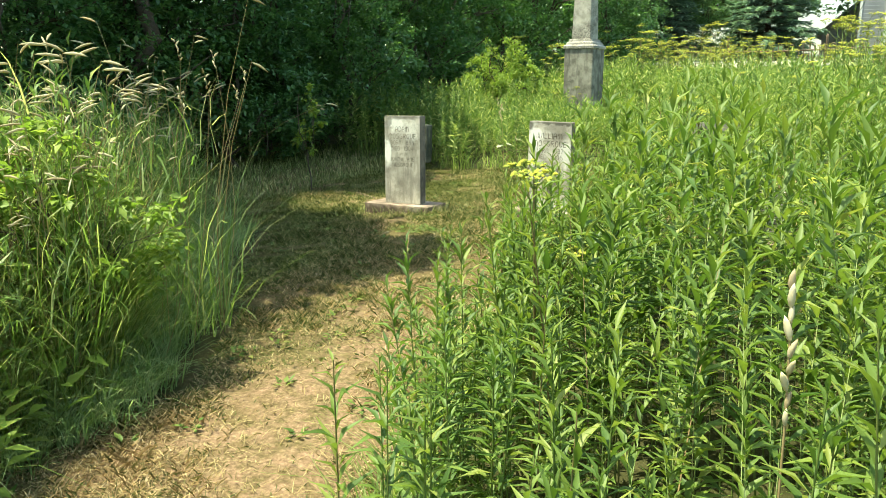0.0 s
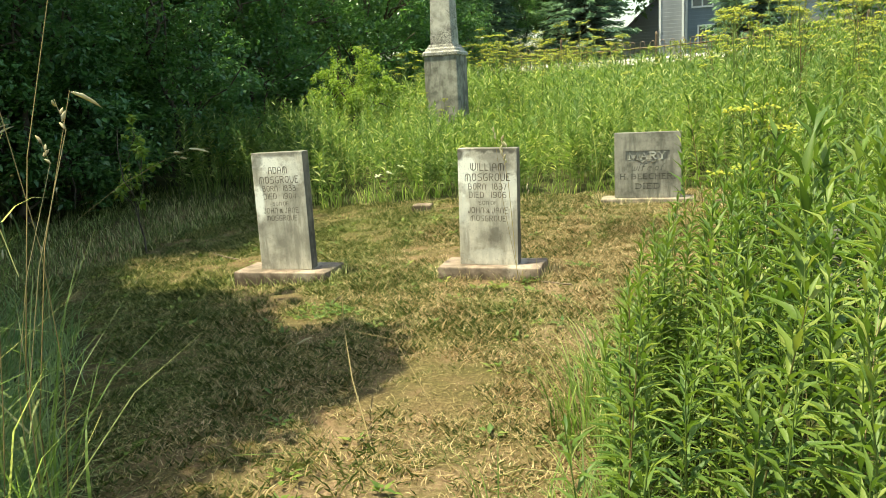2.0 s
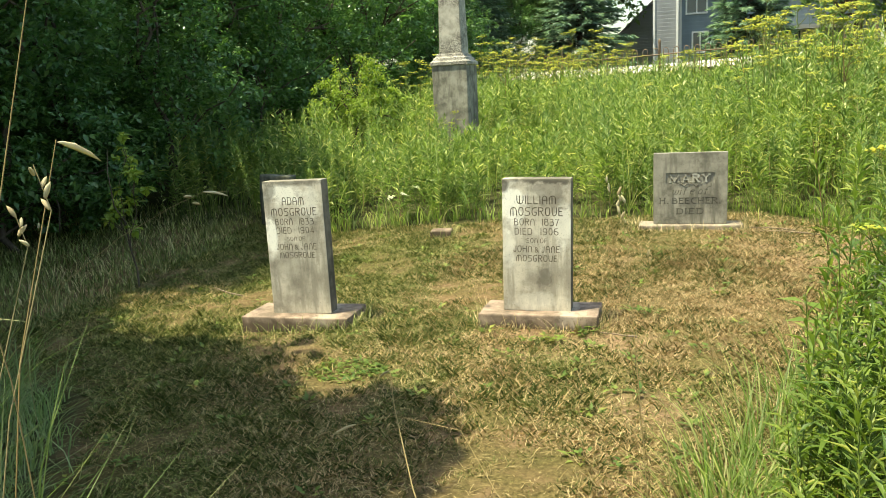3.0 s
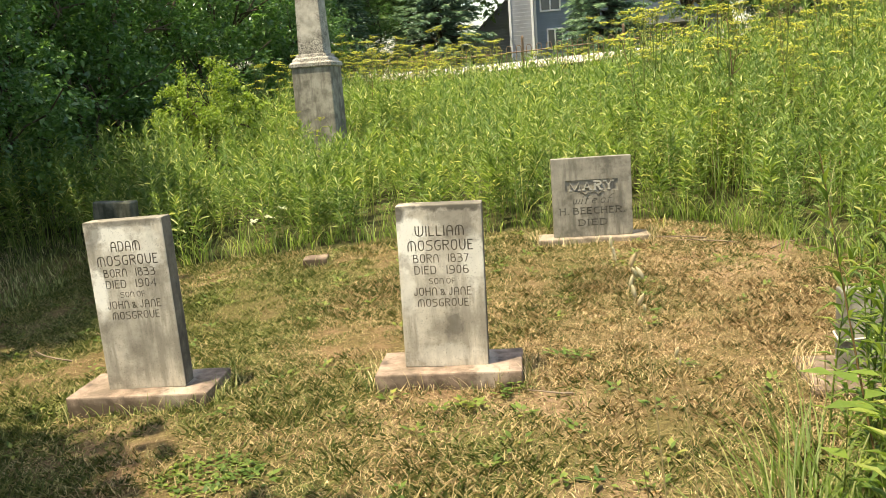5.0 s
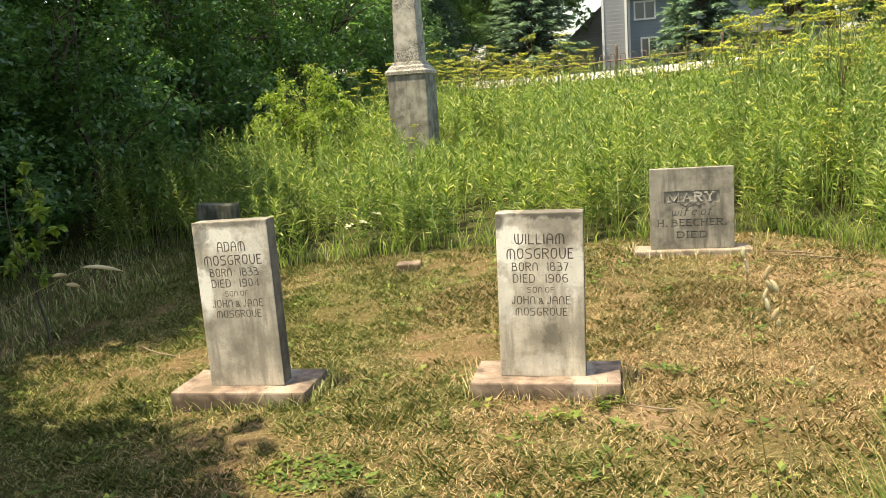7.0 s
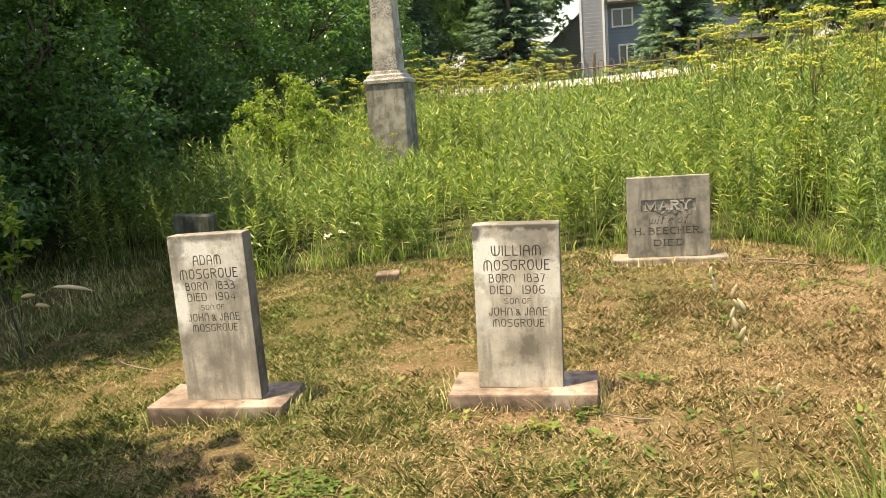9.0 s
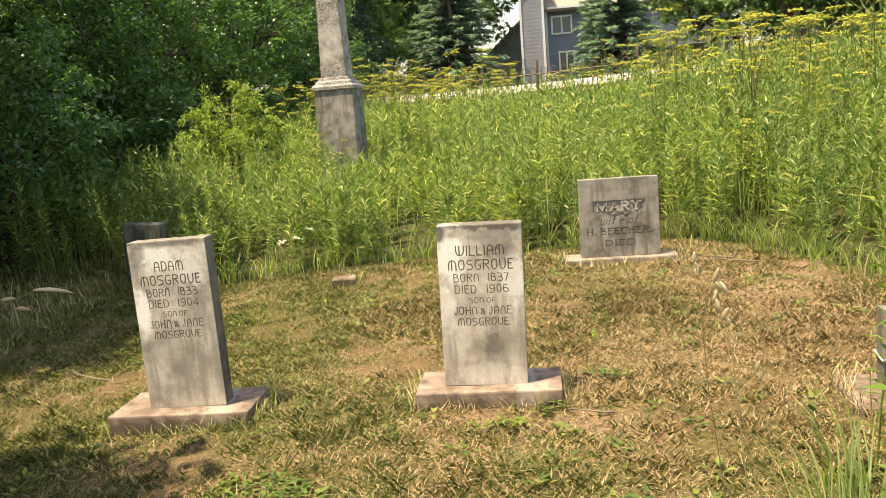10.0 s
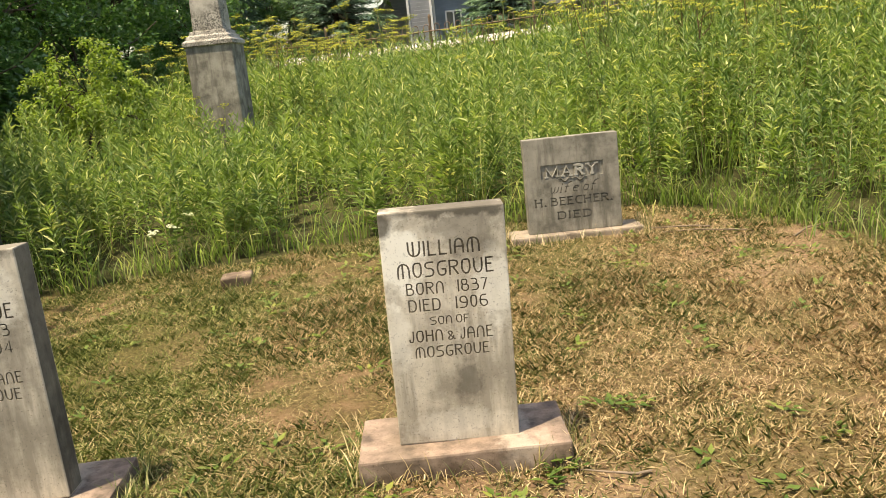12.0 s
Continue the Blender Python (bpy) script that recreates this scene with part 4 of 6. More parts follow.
def build_parsnips():
    rng = np.random.default_rng(11)
    umb = [umbel_mesh(rng) for _ in range(4)]
    hs = (1.0, 1.1, 1.2, 1.3, 1.45, 1.2)
    protos = [parsnip(h, rng, umb) for h in hs]
    spots = []
    for _ in range(112):
        spots.append((rng.uniform(-7.4, 1.0), rng.uniform(14.5, 25.3), rng.uniform(0.85, 1.28)))
    for _ in range(42):
        spots.append((rng.uniform(-7.4, -3.6), rng.uniform(22.0, 25.4), rng.uniform(0.95, 1.25)))
    for _ in range(92):
        spots.append((rng.uniform(-0.2, 5.5), rng.uniform(10.6, 16.5), rng.uniform(0.80, 1.28)))
    for _ in range(36):
        spots.append((rng.uniform(-1.2, 1.6), rng.uniform(11.2, 14.2), rng.uniform(1.15, 1.42)))
    spots += [(-0.62, 10.6, 0.78), (-0.45, 10.75, 0.74), (-0.75, 10.5, 0.7), (0.2, 10.9, 0.95), (-1.6, 12.1, 0.75), (-2.4, 13.0, 0.8), (-4.9, 12.4, 0.72), (-5.2, 12.3, 0.62), (-5.9, 14.2, 1.2), (-6.3, 14.8, 1.15), (-3.9, 15.4, 0.95)]
    # by the path and among the grasses
    spots += [(-0.2, 3.4, 0.85), (-3.15, 1.35, 1.02), (-3.4, 1.7, 1.12), (-3.3, 1.1, 0.9)]
    for x, y, top in ((-1.27, 4.98, 1.12), (-1.16, 5.05, 1.05), (-0.96, 2.26, 1.09)):
        m = pose(x, y, float(gz(x, y)) - 0.01, 0, 0, rng.uniform(0, 360)) @ Matrix.Scale(top / 1.2, 4)
        copy_thing(protos[2], m).matrix_basis = m
    for k, (x, y, s) in enumerate(spots):
        m = pose(x, y, float(gz(x, y)) - 0.01, rng.normal(0, 3), rng.normal(0, 3), rng.uniform(0, 360)) @ Matrix.Scale(s, 4)
        if k < len(protos):
            protos[k].matrix_basis = m
        else:
            copy_thing(protos[int(rng.integers(len(protos)))], m).matrix_basis = m


build_parsnips()


def build_yarrow():
    rng = np.random.default_rng(15)
    me = umbel_mesh(rng, 0.028)
    me.materials[0] = M["white_flower"]
    for x, y, h in ((-4.60, 9.52, 0.30), (-4.50, 9.62, 0.34), (-4.72, 9.56, 0.27)):
        root = tagged(new("yarrow_plant"), "small white-flowered yarrow at the meadow's edge", "weed", "white flowers at the lawn's edge")
        root.matrix_world = pose(x, y, float(gz(x, y)))
        st = mesh_of("stem", [(*tube_pieces([(0, 0, -0.02), (0.02, 0, h * 0.5), (0.0, -0.03, h)], [0.003, 0.0025, 0.002], 4), 0)], [M["weed_stem"]])
        new("stem", st).parent = root
        ob = new("flower_head", me)
        ob.parent = root
        ob.matrix_basis = pose(0, -0.03, h - 0.01, 25, 0, rng.uniform(0, 360))


build_yarrow()


def build_twigs():
    rng = np.random.default_rng(16)
    for x, y, a, ln in ((-5.1, 7.25, 150, 0.5), (-4.75, 7.0, 20, 0.3), (-2.2, 6.35, 170, 0.22), (-0.75, 8.75, 10, 0.7), (-0.9, 8.95, 165, 0.55), (-1.1, 9.15, 175, 0.5)):
        t = np.linspace(0, 1, 6)
        c, s_ = math.cos(radians(a)), math.sin(radians(a))
        side = 0.09 * ln * np.sin(t * 4) + rng.normal(0, 0.01, 6)
        P = np.stack([ln * t * c - side * s_, ln * t * s_ + side * c, 0.012 + 0.05 * ln * np.sin(t * 3.1)], 1)
        ob = tagged(new("twig", mesh_of("twig", [(*tube_pieces(P, list(0.006 * (1 - 0.7 * t)), 5), 0)], [M["wood_grey"]])), "thin dead twig lying on the lawn", "twig", "twigs on the lawn")
        ob.matrix_world = pose(x, y, float(gz(x, y)))


build_twigs()


# ---- tall grass ----
def stalk_set(rng, n, h, r):
    """Flowering stalks of one tuft with bent seed heads: stalk pieces and seed-head pieces."""
    stalks, heads = [], []
    for i in range(n):
        a = rng.uniform(0, 6.3)
        d = r * math.sqrt(rng.uniform(0, 1))
        k = rng.uniform(0.05, 0.28)
        hh = h * rng.uniform(0.85, 1.12)
        w = rng.uniform(0, 6.3)
        p = [(d * math.cos(a) + k * t * t * math.cos(w) * hh, d * math.sin(a) + k * t * t * math.sin(w) * hh, hh * t) for t in (0, 0.35, 0.7, 1)]
        stalks.append((*tube_pieces(p, [0.0022, 0.002, 0.0016, 0.001], 3), 0))
        for j in range(rng.integers(1, 3)):
            at = np.array([p[-1]]) - (0, 0, 0.004 + 0.03 * j)
            heads.append((*spread(SPIN_V, SPIN_F, at, w + rng.normal(0, 0.5), rng.uniform(-0.3, 0.9), rng.uniform(0.06, 0.11), rng.uniform(0.006, 0.010)), 0))
    return stalks, heads


def tuft(h, rng, blades=30, stalks=3):
    root = tagged(new("grass_tuft"), "tall tuft of grass with pale drooping seed heads", "grass", "grass tufts by the path")
    one = np.zeros(1)
    V, F = grass_pieces(one, one, one - 0.02, one + h * 0.72, rng, blades, 0.13, 0.006, 0.8)
    q = blades * 2
    at = np.stack([rng.normal(0, 0.09, q), rng.normal(0, 0.09, q), rng.uniform(0.05, 0.75, q) * h], 1)
    B = spread(BLADE_V, BLADE_F, at, rng.uniform(0, 6.3, q), rng.normal(0.7, 0.5, q), rng.uniform(0.12, 0.36, q), rng.uniform(0.004, 0.009, q))
    new("blade_clump", mesh_of("blade_clump", [(V, F, 0), (*B, 0)], [M["tall_grass"]])).parent = root
    st, hd = stalk_set(rng, stalks, h, 0.1)
    for p in st:
        new("stalk", mesh_of("stalk", [p], [M["straw"]])).parent = root
    for p in hd:
        new("seed_head", mesh_of("seed_head", [p], [M["seed_head"]])).parent = root
    return root


def build_left_grass():
    rng = np.random.default_rng(31)
    protos = [tuft(h, rng) for h in (1.05, 1.15, 1.25, 1.35, 1.2, 1.3)]
    x, y = scatter_in(LEFT_PATCH, 4200, rng)
    d = edge_distance(x, y, LEFT_EDGE)
    k = (d > 0.20 + 0.36 * np.clip((y - 2.0) / 0.7, 0, 1)) & (x > -5.8) & (y > 0.3)
    x, y, d = x[k], y[k], d[k]
    order = np.argsort(d)
    sel = order[:200]
    for n, i in enumerate(sel[:108]):
        s = 0.68 + 0.37 * min(1, d[i] / 0.6) + rng.uniform(-0.1, 0.1)
        m = pose(x[i], y[i], float(gz(x[i], y[i])), rng.normal(0, 4), rng.normal(0, 4), rng.uniform(0, 360)) @ Matrix.Scale(s, 4)
        if n < len(protos):
            protos[n].matrix_basis = m
        else:
            copy_thing(protos[int(rng.integers(len(protos)))], m).matrix_basis = m
    # the tallest tufts, gone to seed, where the path bends
    for n in range(14):
        px, py = rng.uniform(-3.75, -3.2), rng.uniform(1.9, 3.1)
        m = pose(px, py, float(gz(px, py)), rng.normal(0, 3), rng.normal(0, 3), rng.uniform(0, 360)) @ Matrix.Scale(rng.uniform(1.08, 1.28), 4)
        copy_thing(protos[n % len(protos)], m).matrix_basis = m
    rest = order
    X, Y = x[rest], y[rest]
    H = 0.98 * rng.uniform(0.75, 1.2, len(X))
    H = H * np.clip(0.45 + d[rest] / 1.1, 0.45, 1) * (1 + 0.28 * np.clip((Y - 1.6) / 0.6, 0, 1) * np.clip((3.6 - Y) / 0.6, 0, 1))
    G = grass_pieces(X, Y, gz(X, Y), H, rng, 8, 0.14, 0.006)
    # bent and broken blades that cross one another
    who = np.repeat(np.arange(len(X)), 30)
    q = len(who)
    up = rng.uniform(0.1, 0.85, q)
    pos = np.stack([X[who] + rng.normal(0, 0.10, q), Y[who] + rng.normal(0, 0.10, q), gz(X, Y)[who] + up * H[who]], 1)
    tv = BLADE_V.copy()
    tv[:, 2] *= 1.8
    A = spread(tv, BLADE_F, pos, rng.uniform(0, 6.3, q), rng.normal(0.75, 0.55, q), rng.uniform(0.12, 0.42, q), rng.uniform(0.003, 0.009, q))
    tagged(new("tall_grass", mesh_of("tall_grass", [(*G, 0), (*A, 0)], [M["tall_grass"]])), "dense tall green grass beside the path", "grass", kind="stuff")
    # leafy weeds among the grass
    j = rng.choice(len(X), len(X), replace=False)
    weed_mass("weed_stand", "leafy weeds among the tall grass", X[j], Y[j], H[j] * rng.uniform(0.65, 1.15, len(j)), 24, rng, "meadow_leaf", 1.15)
    # low arching fringe along the edge
    t = rng.uniform(0, 1, 700)
    seg = np.array(LEFT_EDGE[1:9], float)
    u = t * (len(seg) - 1)
    i0 = np.minimum(u.astype(int), len(seg) - 2)
    p = seg[i0] + (u - i0)[:, None] * (seg[i0 + 1] - seg[i0]) + rng.normal(0, 0.07, (700, 2)) + np.array((-0.08, 0.02))
    p[:, 0] -= 0.22 * np.clip((p[:, 1] - 2.0) / 0.6, 0, 1)
    G = grass_pieces(p[:, 0], p[:, 1], gz(p[:, 0], p[:, 1]), rng.uniform(0.12, 0.34, 700), rng, 5, 0.05, 0.006, 2.0)
    p2 = p + rng.normal(0, 0.06, p.shape) - (0.30, 0.0)
    G2 = grass_pieces(p2[:, 0], p2[:, 1], gz(p2[:, 0], p2[:, 1]), rng.uniform(0.3, 0.6, 700), rng, 5, 0.07, 0.0075, 1.7)
    tagged(new("edge_grass", mesh_of("edge_grass", [(*G, 0), (*G2, 0)], [M["fringe_grass"]])), "low arching grass fringing the path", "grass", kind="stuff")


build_left_grass()


def build_verge_weeds():
    """Low broad-leaved weeds where the path begins."""
    rng = np.random.default_rng(43)
    for x, y, k in ((-2.62, 1.42, 1.0), (-2.78, 1.52, 1.25), (-2.70, 1.30, 1.1), (-2.9, 1.36, 1.4), (-2.86, 1.68, 1.3), (-2.98, 1.55, 1.5), (-2.80, 1.82, 1.1), (-3.0, 1.8, 1.7), (-2.92, 2.02, 1.5)):
        root = tagged(new("dock_plant"), "low broad-leaved green weed at the path's edge", "weed", "broad-leaved weeds by the path")
        root.matrix_world = pose(x, y, float(gz(x, y)) - 0.005, 0, 0, rng.uniform(0, 360))
        n = 13
        yaw = np.arange(n) * 2.4 + rng.normal(0, 0.2, n)
        up = np.linspace(0.02, 0.22 * k, n)
        reach = rng.uniform(0.03, 0.07, n)
        tips = np.stack([np.cos(yaw) * reach, np.sin(yaw) * reach, up + 0.03], 1)
        stems = [(*tube_pieces([(0, 0, max(0.0, u - 0.03)), t], [0.003, 0.002], 4), 0) for u, t in zip(up, tips)]
        stems.append((*tube_pieces([(0, 0, -0.02), (0.01, 0, 0.11 * k), (0, 0, 0.22 * k)], [0.005, 0.004, 0.003], 5), 0))
        new("stem", mesh_of("stem", stems, [M["weed_stem"]])).parent = root
        for t, w, ln in zip(tips, yaw, rng.uniform(0.09, 0.15, n)):
            V, F = spread(BROAD_V, LEAF_F, np.array([t]), w, rng.uniform(-0.1, 0.6), ln, ln * 0.45)
            new("leaf", mesh_of("leaf", [(V, F, 0)], [M["bush_leaf"]])).parent = root


build_verge_weeds()


def build_edge_grass():
    """Grass among the weeds on the other side, and along the back of the lawn."""
    rng = np.random.default_rng(41)
    seg = np.array(RIGHT_EDGE[3:13], float)
    u = rng.uniform(0, 1, 520) * (len(seg) - 1)
    i0 = np.minimum(u.astype(int), len(seg) - 2)
    p = seg[i0] + (u - i0)[:, None] * (seg[i0 + 1] - seg[i0]) + rng.normal(0, 0.10, (520, 2)) + np.array((0.09, 0.0))
    G = grass_pieces(p[:, 0], p[:, 1], gz(p[:, 0], p[:, 1]), rng.uniform(0.15, 0.48, 520), rng, 6, 0.05, 0.006, 1.3)
    seg = np.array(BACK_EDGE[1:], float)
    u = rng.uniform(0, 1, 300) * (len(seg) - 1)
    i0 = np.minimum(u.astype(int), len(seg) - 2)
    p = seg[i0] + (u - i0)[:, None] * (seg[i0 + 1] - seg[i0]) + rng.normal(0, 0.10, (300, 2)) + np.array((0.0, 0.14))
    H = grass_pieces(p[:, 0], p[:, 1], gz(p[:, 0], p[:, 1]), rng.uniform(0.12, 0.4, 300), rng, 6, 0.07, 0.007, 1.6)
    tagged(new("edge_grass", mesh_of("edge_grass", [(*G, 0), (*H, 0)], [M["tall_grass"]])), "rough grass fringing the mown lawn", "grass", kind="stuff")
    for x, y, h, s in ((-1.80, 4.75, 0.46, 90), (-1.62, 5.05, 0.48, 90), (-1.48, 5.35, 0.44, 80), (-1.85, 4.45, 0.46, 80), (-1.42, 5.6, 0.38, 60)):
        one = np.zeros(1)
        V, F = grass_pieces(one, one, one - 0.02, one + h, rng, s, 0.16, 0.007)
        root = tagged(new("grass_tuft"), "bright green tuft of grass at the lawn's edge", "grass", "grass tufts by the path")
        root.matrix_world = pose(x, y, float(gz(x, y)))
        new("blade_clump", mesh_of("blade_clump", [(V, F, 0)], [M["tall_grass"]])).parent = root


build_edge_grass()


def build_stalks():
    """Single dry stalks that lean over the lawn."""
    def stalk(label, pts, r, heads, matname="straw"):
        root = tagged(new("grass_stalk"), label, "grass", "dry stalks over the lawn")
        p0 = np.array(pts[0], float)
        root.matrix_world = pose(*pts[0])
        P = np.array(pts, float) - p0
        new("stem", mesh_of("stem", [(*tube_pieces(P, list(np.linspace(r, r * 0.5, len(P))), 4), 0)], [M[matname]])).parent = root
        for (hx, hy, hz, yaw, pit, ln, wd) in heads:
            V, F = spread(PLUMP_V if ln < 0.045 else SPIN_V, SPIN_F, np.array([(hx, hy, hz)]) - p0, radians(yaw), radians(pit), ln, wd)
            new("seed_head", mesh_of("seed_head", [(V, F, 0)], [M["seed_head"]])).parent = root
    g = lambda x, y: float(gz(x, y))
    stalk("long dry grass stalk leaning over the path", [(-2.62, 4.1, g(-2.62, 4.1)), (-2.8, 4.35, 0.42), (-2.95, 4.62, 0.58), (-3.02, 4.78, 0.66)], 0.0032, [(-3.02, 4.78, 0.66, 150, -20, 0.09, 0.012)])
    stalk("dry grass stalk fallen across the path", [(-2.5, 4.5, g(-2.5, 4.5)), (-2.7, 4.6, 0.52), (-2.95, 4.62, 0.55), (-3.2, 4.6, 0.48)], 0.0022, [(-3.1, 4.61, 0.51, 190, -12, 0.10, 0.012), (-3.2, 4.6, 0.48, 185, -15, 0.08, 0.011)])
    def orchard(root, foot, heads_from, n, label):
        r, t = np.array(foot, float), np.array(heads_from, float)
        pts = [tuple(r + (t - r) * u + np.array((0.10 * math.cos(root * 2.1), 0.10 * math.sin(root * 2.1), 0)) * math.sin(u * math.pi)) for u in (0, 0.25, 0.5, 0.75, 1)]
        heads = []
        rr = np.random.default_rng(root)
        for i in range(n):
            p = t + np.array((-0.006 * i + rr.normal(0, 0.007), 0, 0.019 * i))
            heads.append((*p, rr.uniform(0, 360), rr.uniform(50, 80), rr.uniform(0.022, 0.034), rr.uniform(0.008, 0.012)))
        top = (t[0] - 0.006 * n, t[1], t[2] + 0.019 * n)
        stalk(label, pts + [top], 0.0019, heads)
    def headed(label, pts, r, places, size, seed):
        rr = np.random.default_rng(seed)
        stalk(label, pts, r, [(*p, rr.uniform(0, 360), rr.uniform(72, 102), size * rr.uniform(0.7, 1.15), size * 0.27) for p in places])
    headed("tall orchard grass stalk with pale clustered seed heads", [(-2.03, 4.24, g(-2.03, 4.24)), (-2.06, 4.27, 0.65), (-2.09, 4.30, 1.02), (-2.108, 4.31, 1.25), (-2.124, 4.317, 1.32), (-2.130, 4.331, 1.378)], 0.0018,
           [(-2.132, 4.331, 1.376), (-2.122, 4.329, 1.358), (-2.112, 4.327, 1.354), (-2.135, 4.320, 1.342), (-2.128, 4.317, 1.324), (-2.122, 4.315, 1.310), (-2.112, 4.312, 1.300)], 0.027, 3)
    headed("thin orchard grass stalk with pale seed head", [(-2.02, 4.44, g(-2.02, 4.44)), (-2.09, 4.40, 0.8), (-2.14, 4.36, 1.15), (-2.160, 4.344, 1.40)], 0.0014,
           [(-2.164, 4.344, 1.410), (-2.158, 4.344, 1.392), (-2.156, 4.344, 1.384)], 0.025, 5)
    headed("short dry orchard grass stalk with small seed head", [(-1.97, 4.30, g(-1.97, 4.30)), (-2.00, 4.34, 0.7), (-2.03, 4.36, 1.05), (-2.05, 4.37, 1.19)], 0.0014,
           [(-2.053, 4.37, 1.195), (-2.046, 4.37, 1.180)], 0.020, 4)
    stalk("arching grass stalk with fluffy white seed heads over the shade", [(-4.45, 4.1, g(-4.45, 4.1)), (-4.3, 4.2, 0.75), (-4.02, 4.30, 1.10), (-3.864, 4.414, 1.237), (-3.736, 4.555, 1.325), (-3.65, 4.632, 1.368), (-3.578, 4.682, 1.362)], 0.0014,
          [(-3.655, 4.628, 1.368, 34, 0, 0.095, 0.0095), (-3.708, 4.584, 1.355, 40, 12, 0.034, 0.0085), (-3.684, 4.598, 1.332, 34, -4, 0.034, 0.0085)])
    stalk("pale dry straw standing at the lawn's edge", [(-1.79, 5.35, g(-1.79, 5.35)), (-1.83, 5.36, 0.52), (-1.885, 5.367, 0.783)], 0.003, [])
    stalk("thin pale straw standing at the lawn's edge", [(-1.21, 6.13, g(-1.21, 6.13)), (-1.22, 6.13, 0.55), (-1.211, 6.13, 0.773)], 0.003, [])
    headed("rusty dry grass plume among the goldenrod", [(-0.10, 1.24, g(-0.10, 1.24)), (-0.10, 1.25, 0.6), (-0.104, 1.264, 1.01), (-0.112, 1.30, 1.12), (-0.118, 1.326, 1.235)], 0.003, [(-0.104 - 0.0017 * k, 1.264 + 0.007 * k, 1.0 + 0.025 * k) for k in range(9)], 0.038, 12)
    g2 = np.random.default_rng(8)
    for k in range(9):
        fx, fy = g2.uniform(-5.6, -4.6), g2.uniform(4.3, 5.6)
        w = g2.uniform(-0.35, 0.35)
        tz = g(fx, fy) + g2.uniform(0.55, 0.95)
        headed("thin grass stalk in the shade with pale seed head", [(fx, fy, g(fx, fy)), (fx + w * 0.3, fy, g(fx, fy) * 0.5 + tz * 0.5), (fx + w, fy + 0.1, tz)], 0.0014, [(fx + w, fy + 0.1, tz - 0.01)], 0.05, 30 + k)
    for k, (fx, fy, tx, ty, tz) in enumerate(((-3.12, 3.05, -2.95, 3.1, 1.52), (-3.2, 3.1, -3.1, 3.05, 1.58), (-3.05, 2.75, -3.0, 2.9, 1.46), (-3.3, 3.2, -3.2, 3.3, 1.42), (-3.0, 2.5, -2.86, 2.6, 1.40), (-3.35, 2.9, -3.3, 3.0, 1.62))):
        orchard(20 + k, (fx, fy, g(fx, fy)), (tx, ty, tz), 4 + k % 3, "tall dry grass stalk with pale seed head by the path")


build_stalks()


